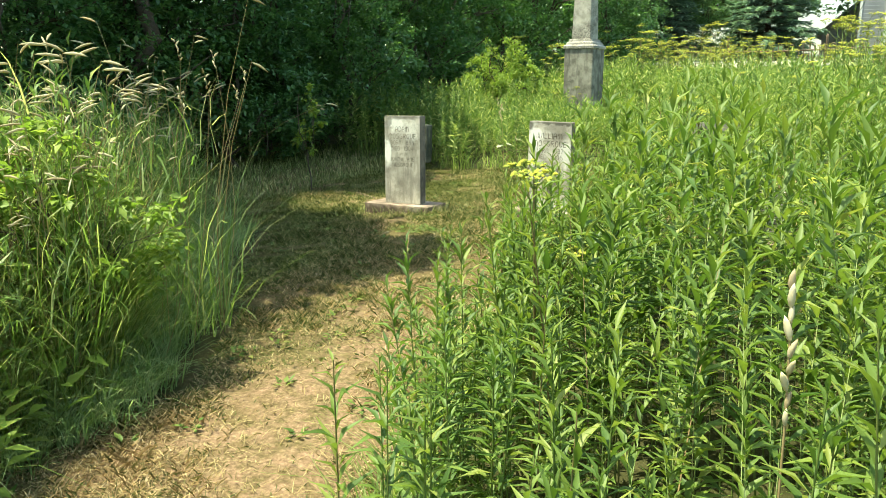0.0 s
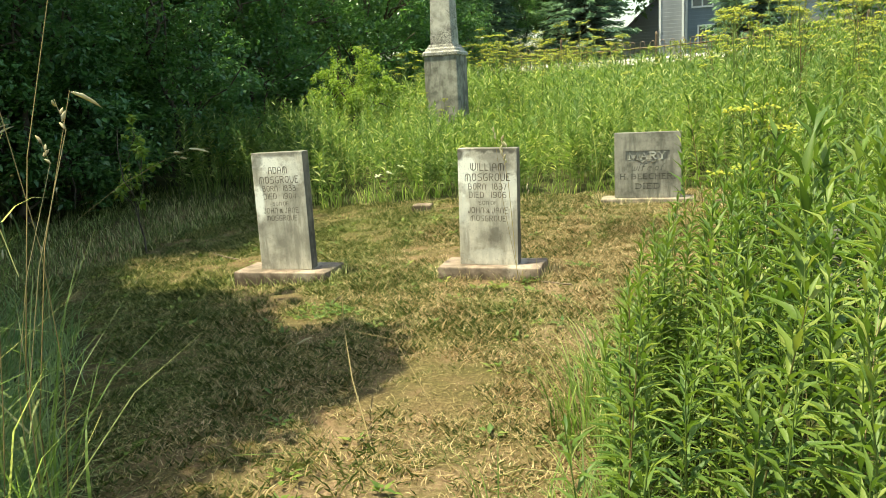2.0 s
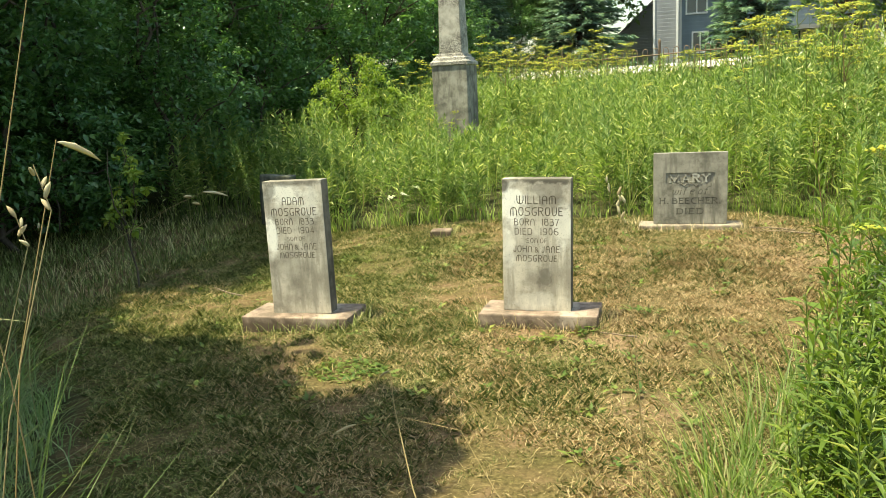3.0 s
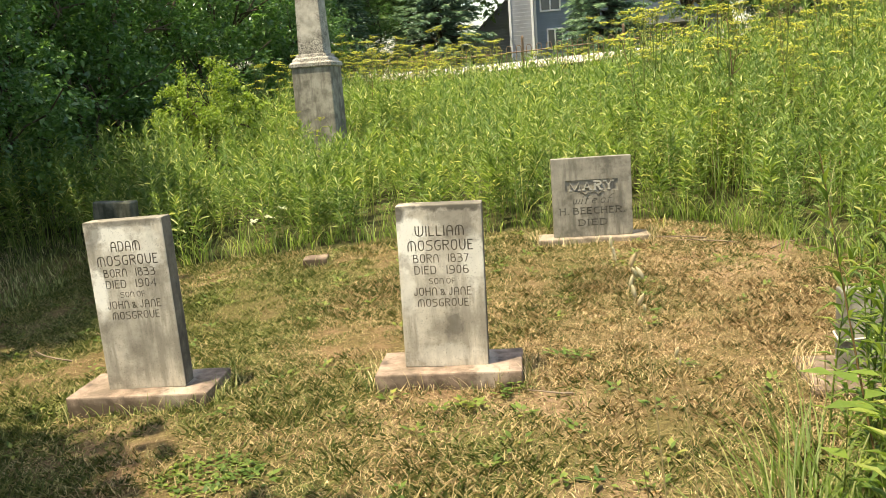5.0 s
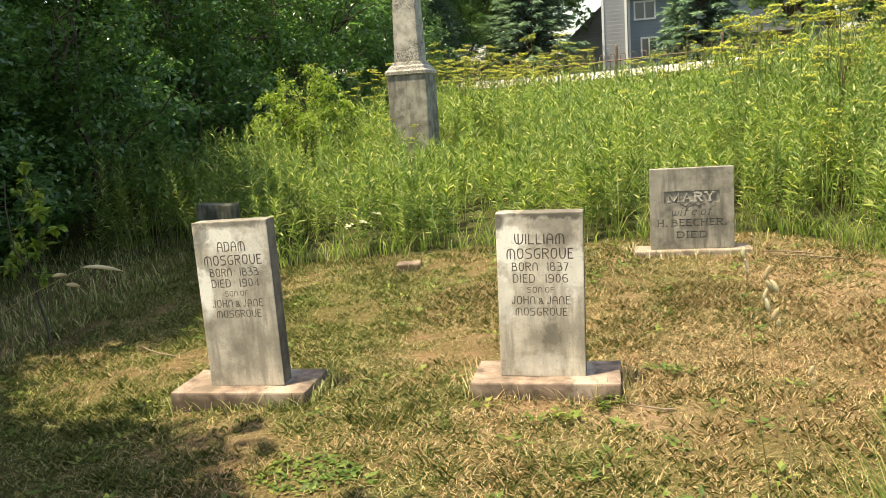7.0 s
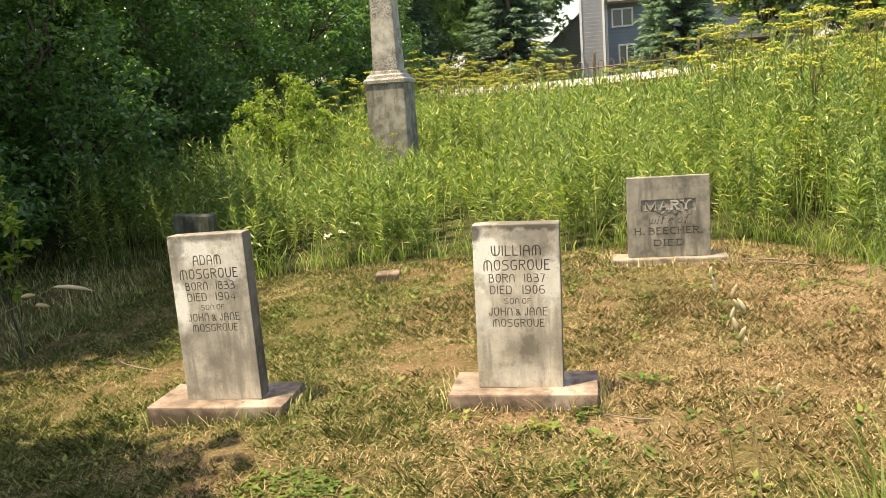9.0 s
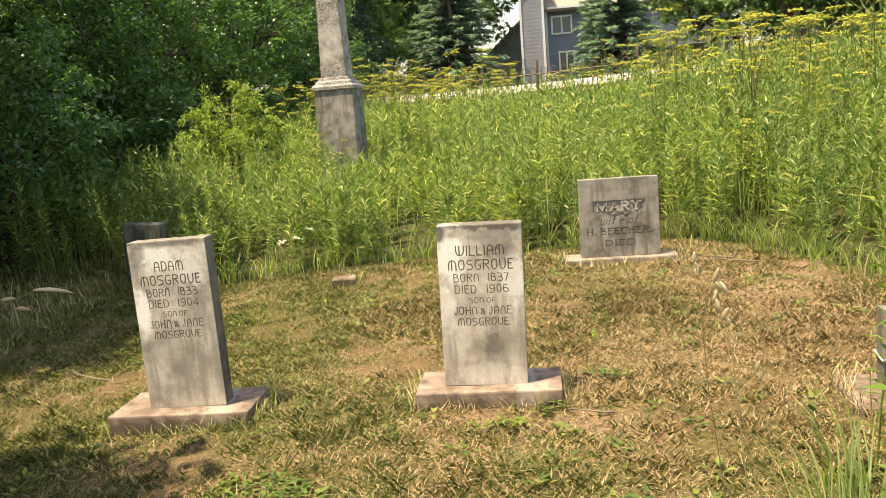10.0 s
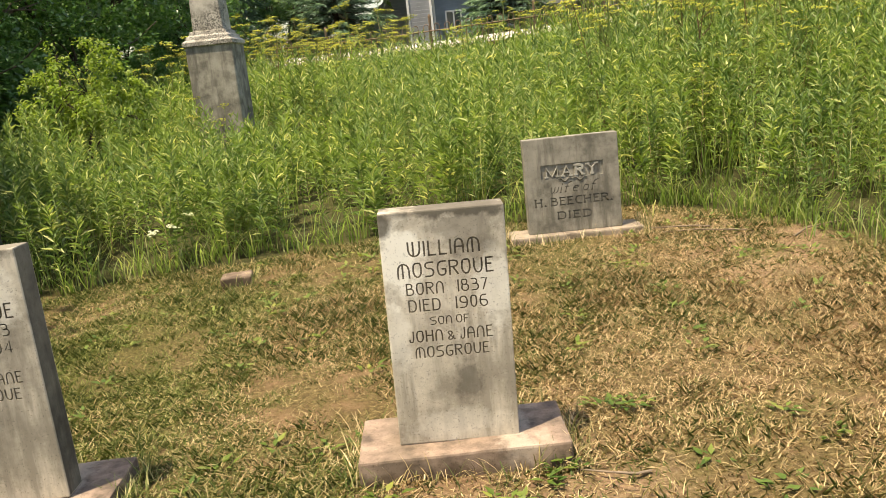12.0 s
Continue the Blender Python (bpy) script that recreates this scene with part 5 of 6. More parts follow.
# ---- mown lawn ----
def build_lawn():
    rng = np.random.default_rng(51)
    x, y = scatter_in([(-6.4, 0.4), (0.6, 0.4), (0.6, 10.1), (-6.4, 10.1)], 900000, rng)
    k = inside(x, y, LAWN) & (x < -0.6 + 0.35 * (y - 3))
    x, y = x[k], y[k]
    bare = np.sin(x * 2.3 + 1.2 * np.sin(y * 1.9)) * np.sin(y * 2.1 + 0.8 * np.sin(x * 2.7 + 1)) + 0.45 * np.sin(x * 6.1 + y * 3.3) * np.sin(y * 5.7 - x * 2.2)
    worn = bareness(x, y)
    clumps = np.sin(x * 13.7 + 2.1 * np.sin(y * 11.3)) * np.sin(y * 12.1 + 1.8 * np.sin(x * 14.9 + 1))
    keep = rng.uniform(0, 1, len(x)) < np.clip(0.88 - 0.10 * bare - np.where(y < 4.6, 1.0, 0.6) * worn + 0.14 * clumps, np.where(y < 4.6, 0.07, 0.22), 1)
    x, y = x[keep], y[keep]
    n = len(x)
    z = gz(x, y)
    tuftiness = np.sin(x * 9.1 + 2.0 * np.sin(y * 7.3)) * np.sin(y * 10.3 + 1.6 * np.sin(x * 8.7 + 1))
    ln = rng.uniform(0.016, 0.052, n) * (1 + 0.3 * np.sin(x * 4.1) * np.sin(y * 3.7) + 0.45 * tuftiness)
    B = spread(TWIN_V, TWIN_F, np.stack([x, y, z - 0.004], 1), rng.uniform(0, 6.3, n), rng.uniform(0.05, 1.2, n), ln, rng.uniform(0.0025, 0.005, n))
    tagged(new("lawn_grass", mesh_of("lawn_grass", [(*B, 0)], [M["lawn_blade"]])), "short mown grass, patchy green and straw", "grass", kind="stuff")
    # longer grass in the deep shade under the trees
    x, y = rng.uniform(-9.5, -6.2, 26000), rng.uniform(4.5, 10.5, 26000)
    k = inside(x, y, LAWN) | (y > 9.0)
    x, y = x[k], y[k]
    n = len(x)
    B = spread(SHORT_V, SHORT_F, np.stack([x, y, gz(x, y) - 0.004], 1), rng.uniform(0, 6.3, n), rng.uniform(0.4, 1.4, n), rng.uniform(0.05, 0.14, n), rng.uniform(0.005, 0.010, n))
    tagged(new("shade_grass", mesh_of("shade_grass", [(*B, 0)], [M["lawn_blade"]])), "longer green grass in the shade of the trees", "grass", kind="stuff")
    # dry clippings lying flat
    m = 30000
    x, y = scatter_in(LAWN, m * 3, rng)
    k = (y < 10) & (y > 0.2) & (x > -7) & (x < 1.2)
    x, y = x[k][:m], y[k][:m]
    m = len(x)
    B = spread(SHORT_V, SHORT_F, np.stack([x, y, gz(x, y) + rng.uniform(0.004, 0.03, m)], 1), rng.uniform(0, 6.3, m), rng.normal(0.05, 0.25, m), rng.uniform(0.03, 0.09, m), rng.uniform(0.002, 0.005, m))
    tagged(new("clippings", mesh_of("clippings", [(*B, 0)], [M["straw"]])), "dry straw clippings scattered over the lawn", "straw", kind="stuff")
    # uncut grass against the foot of the stones
    foot = []
    for cx, cy, hw, hd in ((-2.76, 6.61, 0.36, 0.19), (-4.26, 6.58, 0.37, 0.20), (-1.925, 9.32, 0.46, 0.19), (-4.10, 9.10, 0.11, 0.09), (-0.82, 6.48, 0.36, 0.25)):
        q = int(900 * (hw + hd))
        a = rng.uniform(0, 2 * math.pi, q)
        c, s_ = np.cos(a), np.sin(a)
        k = 1 / np.maximum(np.abs(c), np.abs(s_))
        foot.append(np.stack([cx + hw * c * k + rng.normal(0, 0.02, q), cy + hd * s_ * k + rng.normal(0, 0.02, q)], 1))
    p = np.concatenate(foot)
    m = len(p)
    B = spread(BLADE_V, BLADE_F, np.stack([p[:, 0], p[:, 1], gz(p[:, 0], p[:, 1]) - 0.004], 1), rng.uniform(0, 6.3, m), rng.uniform(0.7, 1.45, m), rng.uniform(0.04, 0.13, m), rng.uniform(0.003, 0.006, m))
    tagged(new("foot_grass", mesh_of("foot_grass", [(*B, 0)], [M["lawn_blade"]])), "uncut grass at the foot of the gravestones", "grass", kind="stuff")
    # clover and plantain rosettes
    m = 260
    x, y = scatter_in(LAWN, 4000, rng)
    k = (y < 9.6) & (y > 1.0) & (x > -6.5) & (x < 0.5)
    x, y = x[k][:m], y[k][:m]
    per = 9
    who = np.repeat(np.arange(len(x)), per)
    a = rng.uniform(0, 6.3, len(who))
    r = rng.uniform(0, 0.05, len(who))
    B = spread(BROAD_V, LEAF_F, np.stack([x[who] + r * np.cos(a), y[who] + r * np.sin(a), gz(x[who], y[who]) + rng.uniform(0.005, 0.03, len(who))], 1), a, rng.uniform(0.0, 0.7, len(who)), rng.uniform(0.025, 0.06, len(who)), rng.uniform(0.015, 0.028, len(who)))
    # a large low rosette patch in front of the stones
    q = 420
    a, r = rng.uniform(0, 6.3, q), np.sqrt(rng.uniform(0, 1, q))
    px, py = -3.62 + 0.22 * r * np.cos(a), 5.72 + 0.16 * r * np.sin(a)
    C = spread(BROAD_V, LEAF_F, np.stack([px, py, gz(px, py) + rng.uniform(0.003, 0.022, q)], 1), rng.uniform(0, 6.3, q), rng.uniform(0, 0.6, q), rng.uniform(0.02, 0.042, q), rng.uniform(0.012, 0.022, q))
    tagged(new("lawn_weeds", mesh_of("lawn_weeds", [(*B, 0), (*C, 0)], [M["weed_leaf"]])), "low green clover and plantain in the lawn", "weeds", kind="stuff")
    # crumbs of soil and stone by the plinths
    m = 220
    c = np.array([(-2.75, 6.28), (-2.3, 6.4), (-4.3, 6.2), (-2.35, 6.75), (-1.2, 8.8)])
    p = c[rng.integers(0, len(c), m)] + rng.normal(0, 0.16, (m, 2)) * (1.6, 0.8)
    tv = np.array([(-0.5, -0.4, 0), (0.5, -0.5, 0), (0.4, 0.5, 0), (-0.5, 0.4, 0), (0.05, 0, 0.5)], float)
    tf = triangles((0, 1, 4), (1, 2, 4), (2, 3, 4), (3, 0, 4))
    B = spread(tv, tf, np.stack([p[:, 0], p[:, 1], gz(p[:, 0], p[:, 1]) - 0.002], 1), rng.uniform(0, 6.3, m), 0.0, rng.uniform(0.006, 0.022, m))
    tagged(new("soil_crumbs", mesh_of("soil_crumbs", [(*B, 0)], [M["ground_crumb"]])), "crumbs of dry reddish soil by the plinths", "soil", kind="stuff")


M["ground_crumb"] = plain_mat("soil_crumb", (0.17, 0.11, 0.065), 0.95, 0, 0.35, 30, 0.1)
build_lawn()


# ---- trees ----
def limb(start, end, r0, r1, rng, sag=0.15, n=5):
    s, e = np.array(start, float), np.array(end, float)
    t = np.linspace(0, 1, n)
    P = s + (e - s) * t[:, None]
    ln = np.linalg.norm(e - s)
    P[1:-1] += rng.normal(0, 0.05 * ln, (n - 2, 3))
    P[:, 2] += sag * ln * np.sin(t * math.pi) * 0.4
    return tube_pieces(P, list(r0 + (r1 - r0) * t), 7), P


def leafy_tree(name, label, h, blobs, leaves, leaf, rng, material, trunk_r=0.14, group="", category="tree", clump=0.42):
    """A trunk with limbs to each crown lobe, and leaves in clumps in the lobes. blobs: centre and half-sizes."""
    root = tagged(new(name), label, category, group)
    top = h * 0.75
    (V, F), P = limb((0, 0, -0.1), (rng.normal(0, 0.2), rng.normal(0, 0.2), top), trunk_r, trunk_r * 0.35, rng, 0, 7)
    pieces = [(V, F, 0)]
    pos = []
    vol = np.array([b[3] * b[4] * b[5] for b in blobs]) ** (2 / 3)
    share = vol / vol.sum()
    for b, w in zip(blobs, share):
        c, half = np.array(b[:3], float), np.array(b[3:], float)
        j = P[min(len(P) - 1, max(1, int(len(P) * min(0.9, c[2] / h * 0.75))))]
        (V, F), Q = limb(j, c, trunk_r * 0.4, min(0.02, trunk_r * 0.25), rng)
        pieces.append((V, F, 0))
        for _ in range(4):
            e = c + rng.normal(0, 0.45, 3) * half
            (V, F), _q = limb(Q[3], e, min(0.03, trunk_r * 0.3), min(0.008, trunk_r * 0.15), rng, 0.1, 4)
            pieces.append((V, F, 0))
        n = int(leaves * w)
        m = max(6, n // 34)
        d = rng.normal(0, 1, (m, 3))
        d /= np.linalg.norm(d, axis=1)[:, None]
        cc = c + d * half * (rng.uniform(0.25, 1, m) ** 0.45)[:, None]
        who = rng.integers(0, m, n)
        sd = clump * rng.uniform(0.5, 1.2, m)[who] * min(1.0, half.min() / 0.9)
        pos.append(cc[who] + np.clip(rng.normal(0, 0.45, (n, 3)), -1, 1) * sd[:, None] * (1, 1, 0.6))
    pos = np.concatenate(pos)
    pos = pos[pos[:, 2] > 0.05]
    n = len(pos)
    ln = leaf * rng.uniform(0.6, 1.25, n)
    L = spread(TWIN_V, TWIN_F, pos, rng.uniform(0, 6.3, n), rng.normal(-0.25, 0.5, n), ln, ln * 0.58, rng.normal(0, 0.4, n))
    new("trunk", mesh_of("trunk", pieces, [M["bark"]])).parent = root
    new("crown", mesh_of("crown", [(*L, 0)], [M[material]])).parent = root
    return root


def put_copies(proto, spots, rng):
    for k, (x, y, s) in enumerate(spots):
        m = pose(x, y, float(gz(x, y)), 0, 0, rng.uniform(0, 360)) @ Matrix.Scale(s, 4)
        if k == 0:
            proto.matrix_basis = m
        else:
            copy_thing(proto, m).matrix_basis = m


def build_woods():
    rng = np.random.default_rng(61)
    # tall trees of the wood
    t1 = leafy_tree("tree", "tall leafy tree at the edge of the shady wood", 10, [(0, 0, 7, 2.3, 2.3, 2.0), (1.2, 0.6, 5.2, 1.6, 1.6, 1.2), (-1.2, -0.5, 5.5, 1.7, 1.6, 1.3), (0.2, -1.3, 4.2, 1.5, 1.4, 1.0), (-0.4, 1.4, 4.0, 1.5, 1.4, 1.0), (0, 0, 9, 1.5, 1.5, 1.2)], 5600, 0.17, rng, "wood_leaf", 0.17, "trees of the wood", clump=0.5)
    t2 = leafy_tree("tree", "broad leafy tree at the edge of the shady wood", 11, [(0, 0, 7.5, 2.5, 2.2, 2.0), (-1.4, 0.8, 5.4, 1.7, 1.6, 1.2), (1.3, -0.6, 5.0, 1.7, 1.5, 1.2), (0.3, 1.5, 3.8, 1.4, 1.4, 1.0), (-0.2, -1.5, 3.4, 1.5, 1.3, 1.0)], 5600, 0.18, rng, "wood_leaf", 0.2, "trees of the wood", clump=0.5)
    put_copies(t1, [(-10.4, 7.2, 1.0), (-13.2, 12.0, 1.05), (-13.6, 16.5, 1.15), (-13.8, 21.5, 1.2), (-12.6, 27.5, 1.1), (-14.0, 4.5, 1.2), (-16.0, 14.0, 1.3), (-9.4, 0.2, 1.0)], rng)
    put_copies(t2, [(-11.3, 8.8, 1.0), (-13.4, 14.3, 1.1), (-13.5, 19.0, 1.15), (-13.2, 24.6, 1.2), (-13.0, 6.8, 1.2), (-16.5, 22.5, 1.3), (-11.5, 3.2, 1.1), (-12.5, 0.0, 1.2)], rng)
    # a tree that overhangs the path and shades it
    o = leafy_tree("tree", "leaning leafy tree that overhangs the path", 8, [(0.25, 0.1, 5.3, 1.15, 1.0, 0.8), (1.3, -0.55, 5.4, 1.0, 0.8, 0.6), (2.05, -0.1, 5.0, 0.55, 0.5, 0.4), (1.25, -1.3, 5.0, 1.0, 0.75, 0.6), (-1.4, 0.5, 6.0, 1.1, 1.0, 1.0), (-0.5, -1.0, 6.0, 1.4, 1.2, 1.0), (-1.6, 0.2, 5.6, 1.2, 1.1, 0.8), (-2.0, 1.3, 5.8, 1.1, 0.9, 0.8)], 42000, 0.15, rng, "wood_leaf", 0.13, "trees of the wood", clump=0.4)
    o.matrix_basis = pose(-6.9, 4.05, 0.2)
    p = leafy_tree("tree", "leafy tree shading the edge of the lawn", 8, [(0.3, 0.2, 5.6, 1.5, 1.4, 0.9), (0.2, 1.9, 5.8, 1.4, 1.2, 0.9), (-1.2, -0.8, 6.2, 1.4, 1.3, 1.0), (-1.0, 1.0, 6.6, 1.4, 1.3, 1.0)], 21000, 0.15, rng, "wood_leaf", 0.14, "trees of the wood", clump=0.4)
    p.matrix_basis = pose(-8.75, 7.0, 0.35)
    # shrubs that make the leafy wall
    s1 = leafy_tree("shrub", "dense dark green shrub under the trees", 3.6, [(0, 0, 2.5, 1.0, 1.0, 0.9), (0.4, 0.3, 1.2, 1.0, 0.9, 0.9), (-0.4, -0.4, 1.0, 0.9, 1.0, 0.8), (0.1, -0.6, 0.6, 0.9, 0.7, 0.5), (0, 0.3, 3.4, 0.7, 0.7, 0.6)], 11500, 0.085, rng, "wood_leaf", 0.05, "shrubs of the wood's edge", "shrub", 0.3)
    s2 = leafy_tree("shrub", "tall dark green shrub under the trees", 4.6, [(0, 0, 3.4, 1.1, 1.0, 1.0), (0.5, -0.3, 2.1, 1.0, 1.0, 0.9), (-0.3, 0.5, 1.4, 1.1, 1.0, 0.9), (0.2, 0.2, 0.6, 1.0, 0.9, 0.5), (-0.3, -0.3, 4.4, 0.7, 0.7, 0.6)], 12500, 0.088, rng, "wood_leaf", 0.06, "shrubs of the wood's edge", "shrub", 0.3)
    put_copies(s1, [(-8.6, 6.3, 1.0), (-8.3, 8.6, 0.95), (-8.0, 10.7, 0.9), (-8.6, 13.6, 1.0), (-8.6, 17.2, 1.1), (-8.7, 21.8, 1.2), (-8.0, 4.9, 0.9), (-9.4, 3.0, 1.1), (-8.9, 25.5, 1.2), (-10.2, 8.2, 1.2), (-10.0, 11.0, 1.2), (-10.3, 14.0, 1.2), (-10.6, 17.5, 1.3), (-8.9, 37.3, 0.9)], rng)
    put_copies(s2, [(-8.9, 7.4, 1.0), (-8.9, 9.8, 1.0), (-8.9, 12.9, 1.0), (-8.7, 15.2, 1.05), (-8.8, 19.5, 1.2), (-9.2, 5.5, 1.0), (-8.6, 23.8, 1.2), (-10.5, 1.6, 1.1), (-10.6, 9.4, 1.2), (-10.8, 12.4, 1.2), (-11.0, 15.6, 1.3), (-11.6, 20.5, 1.4), (-9.6, 28.5, 1.3), (-12.0, 26, 1.4), (7.4, 42.5, 1.25), (9.4, 41.5, 1.3), (11.8, 42, 1.4)], rng)
    # sunlit bush
    b = leafy_tree("shrub", "low yellow-green sunlit bush at the meadow's edge", 1.7, [(0, 0, 1.0, 0.55, 0.5, 0.45), (0.35, 0.1, 0.7, 0.5, 0.5, 0.4), (-0.35, -0.1, 0.8, 0.45, 0.5, 0.4)], 6500, 0.048, rng, "bush_leaf", 0.025, "", "shrub", 0.2)
    b.matrix_basis = pose(-6.42, 12.95, float(gz(-6.5, 12.95))) @ Matrix.Diagonal((0.88, 0.95, 1.14, 1))
    b = leafy_tree("shrub", "leafy yellow-green shrub among the tall grass", 1.3, [(0, 0, 0.95, 0.32, 0.32, 0.25), (0.2, 0.15, 0.65, 0.3, 0.3, 0.25), (-0.2, -0.1, 0.5, 0.35, 0.35, 0.3), (0.1, -0.3, 0.75, 0.35, 0.3, 0.3)], 2600, 0.055, rng, "bush_leaf", 0.012, "", "shrub", 0.3)
    b.matrix_basis = pose(-3.32, 2.2, float(gz(-3.3, 2.2))) @ Matrix.Scale(1.05, 4)
    # slender sapling whose tip catches the sun
    b = leafy_tree("sapling", "slender sapling with bright leaves at its tip", 1.5, [(0, 0, 1.12, 0.16, 0.14, 0.16), (0.06, 0.0, 0.85, 0.16, 0.15, 0.12), (-0.1, 0, 0.55, 0.2, 0.2, 0.2)], 260, 0.075, rng, "bush_leaf", 0.009, "", "sapling", 0.2)
    b.matrix_basis = pose(-6.23, 7.56, float(gz(-6.23, 7.56)))
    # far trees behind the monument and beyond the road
    f1 = leafy_tree("tree", "large green tree beyond the road", 13, [(0, 0, 8, 3.4, 3.2, 2.8), (1.8, 0.5, 5.0, 2.4, 2.2, 1.8), (-1.8, -0.6, 5.2, 2.4, 2.3, 1.8), (0, -1.8, 3.6, 2.2, 1.8, 1.4), (0.3, 1.5, 3.2, 2.0, 1.8, 1.4), (0, 0, 11, 2.2, 2.2, 1.8)], 6800, 0.34, rng, "far_leaf_hazed", 0.28, "far trees", clump=0.7)
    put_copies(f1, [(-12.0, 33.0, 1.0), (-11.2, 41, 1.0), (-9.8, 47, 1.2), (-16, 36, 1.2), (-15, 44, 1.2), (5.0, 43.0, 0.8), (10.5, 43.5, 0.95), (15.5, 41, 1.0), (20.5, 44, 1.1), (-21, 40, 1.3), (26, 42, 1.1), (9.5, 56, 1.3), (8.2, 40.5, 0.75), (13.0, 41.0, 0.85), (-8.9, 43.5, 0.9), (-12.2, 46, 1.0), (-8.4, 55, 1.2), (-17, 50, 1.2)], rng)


build_woods()


def conifer(name, label, h, r, rng):
    root = tagged(new(name), label, "tree", "spruces by the house")
    (V, F), P = limb((0, 0, -0.2), (0, 0, h * 0.97), 0.2, 0.02, rng, 0, 8)
    wood, sprays = [(V, F, 0)], []
    tiers = int(h / 0.33)
    for k in range(tiers):
        f = k / tiers
        z = 0.35 + (h - 0.5) * f
        n = int(11 - 5 * f)
        R = r * (1 - f) ** 0.85 * rng.uniform(0.85, 1.1) + 0.1
        for i in range(n):
            w = 2 * math.pi * (i + rng.uniform(0, 0.9)) / n + k
            L = R * rng.uniform(0.75, 1.08)
            e = np.array((math.cos(w) * L, math.sin(w) * L, z - 0.12 * L + 0.06))
            (V, F) = tube_pieces([(0, 0, z), e * (0.55, 0.55, 1) + (0, 0, -0.06), e], [0.03, 0.02, 0.008], 3)
            wood.append((V, F, 0))
            m = max(14, int(L * 56))
            t = rng.uniform(0.15, 1.02, m)
            pos = np.stack([e[0] * t, e[1] * t, z + (e[2] - z) * t], 1) + rng.normal(0, 0.05, (m, 3))
            sprays.append((*spread(TWIN_V, TWIN_F, pos, w + rng.uniform(-1.2, 1.2, m), rng.normal(-0.05, 0.22, m), rng.uniform(0.22, 0.42, m), rng.uniform(0.05, 0.10, m)), 0))
    new("trunk", mesh_of("trunk", wood, [M["bark"]])).parent = root
    new("crown", mesh_of("crown", sprays, [M["needle"]])).parent = root
    return root


def build_conifers():
    rng = np.random.default_rng(71)
    c = conifer("spruce", "blue-green spruce beside the grey house", 10.5, 2.7, rng)
    c.matrix_basis = pose(-6.4, 38.0, float(gz(-6.5, 38))) @ Matrix.Scale(0.81, 4)
    d = copy_thing(c, pose(0.15, 39.5, float(gz(0, 39.5)), 0, 0, 70))
    d.matrix_basis = pose(0.45, 39.5, float(gz(0, 39.5)), 0, 0, 70) @ Matrix.Scale(0.78, 4)
    e = copy_thing(c, pose(-10.2, 36.0, 2.0))
    e.matrix_basis = pose(-10.6, 36.0, float(gz(-10, 36)), 0, 0, 160) @ Matrix.Scale(0.8, 4)


build_conifers()


# ---- houses ----
def window(parent, x, y, z, w, h, panes=2):
    fr = bmesh.new()
    for lo, hi in (((-w / 2, -0.06, 0), (w / 2, 0.02, 0.09)), ((-w / 2, -0.06, h - 0.09), (w / 2, 0.02, h)), ((-w / 2, -0.06, 0.09), (-w / 2 + 0.09, 0.02, h - 0.09)), ((w / 2 - 0.09, -0.06, 0.09), (w / 2, 0.02, h - 0.09)), ((-0.04, -0.05, 0.09), (0.04, 0.02, h - 0.09))):
        join_box(fr, lo, hi)
    win = part("window", fr, M["trim"], parent, "white framed window", False, pose(x, y, z))
    for s in (-1, 1):
        bm = bmesh.new()
        pw = (w - 0.26) / 2
        join_box(bm, (-pw / 2, -0.012, 0), (pw / 2, 0.0, h - 0.18))
        part("pane", bm, M["glass"], win, "", False, pose(s * (pw / 2 + 0.04), -0.01, 0.09))


def gable_roof(parent, x0, x1, y0, y1, z, rise, over, material, along='x'):
    bm = bmesh.new()
    if along == 'x':
        ym = (y0 + y1) / 2
        rows = [(x0 - over, x1 + over)]
        a = [(y0 - over, z - over * rise / (ym - y0)), (ym, z + rise), (y1 + over, z - over * rise / (ym - y0))]
        ring = [[(x, y, zz) for y, zz in a] for x in rows[0]]
    else:
        xm = (x0 + x1) / 2
        a = [(x0 - over, z - over * rise / (xm - x0)), (xm, z + rise), (x1 + over, z - over * rise / (xm - x0))]
        ring = [[(x, y, zz) for x, zz in a] for y in (y0 - over, y1 + over)]
    low = [[bm.verts.new((p[0], p[1], p[2])) for p in r] for r in ring]
    up = [[bm.verts.new((p[0], p[1], p[2] + 0.16)) for p in r] for r in ring]
    for k in range(2):
        bm.faces.new((up[0][k], up[1][k], up[1][k + 1], up[0][k + 1]))
        bm.faces.new((low[0][k], low[0][k + 1], low[1][k + 1], low[1][k]))
    for r in range(2):
        for k in range(2):
            bm.faces.new((low[r][k], up[r][k], up[r][k + 1], low[r][k + 1]))
    for k in (0, 2):
        bm.faces.new((low[0][k], low[1][k], up[1][k], up[0][k]))
    bmesh.ops.recalc_face_normals(bm, faces=bm.faces[:])
    return part("roof", bm, material, parent)


def wall_box(parent, lo, hi, material, label="", name="wall"):
    bm = bmesh.new()
    join_box(bm, lo, hi)
    return part(name, bm, material, parent, label)


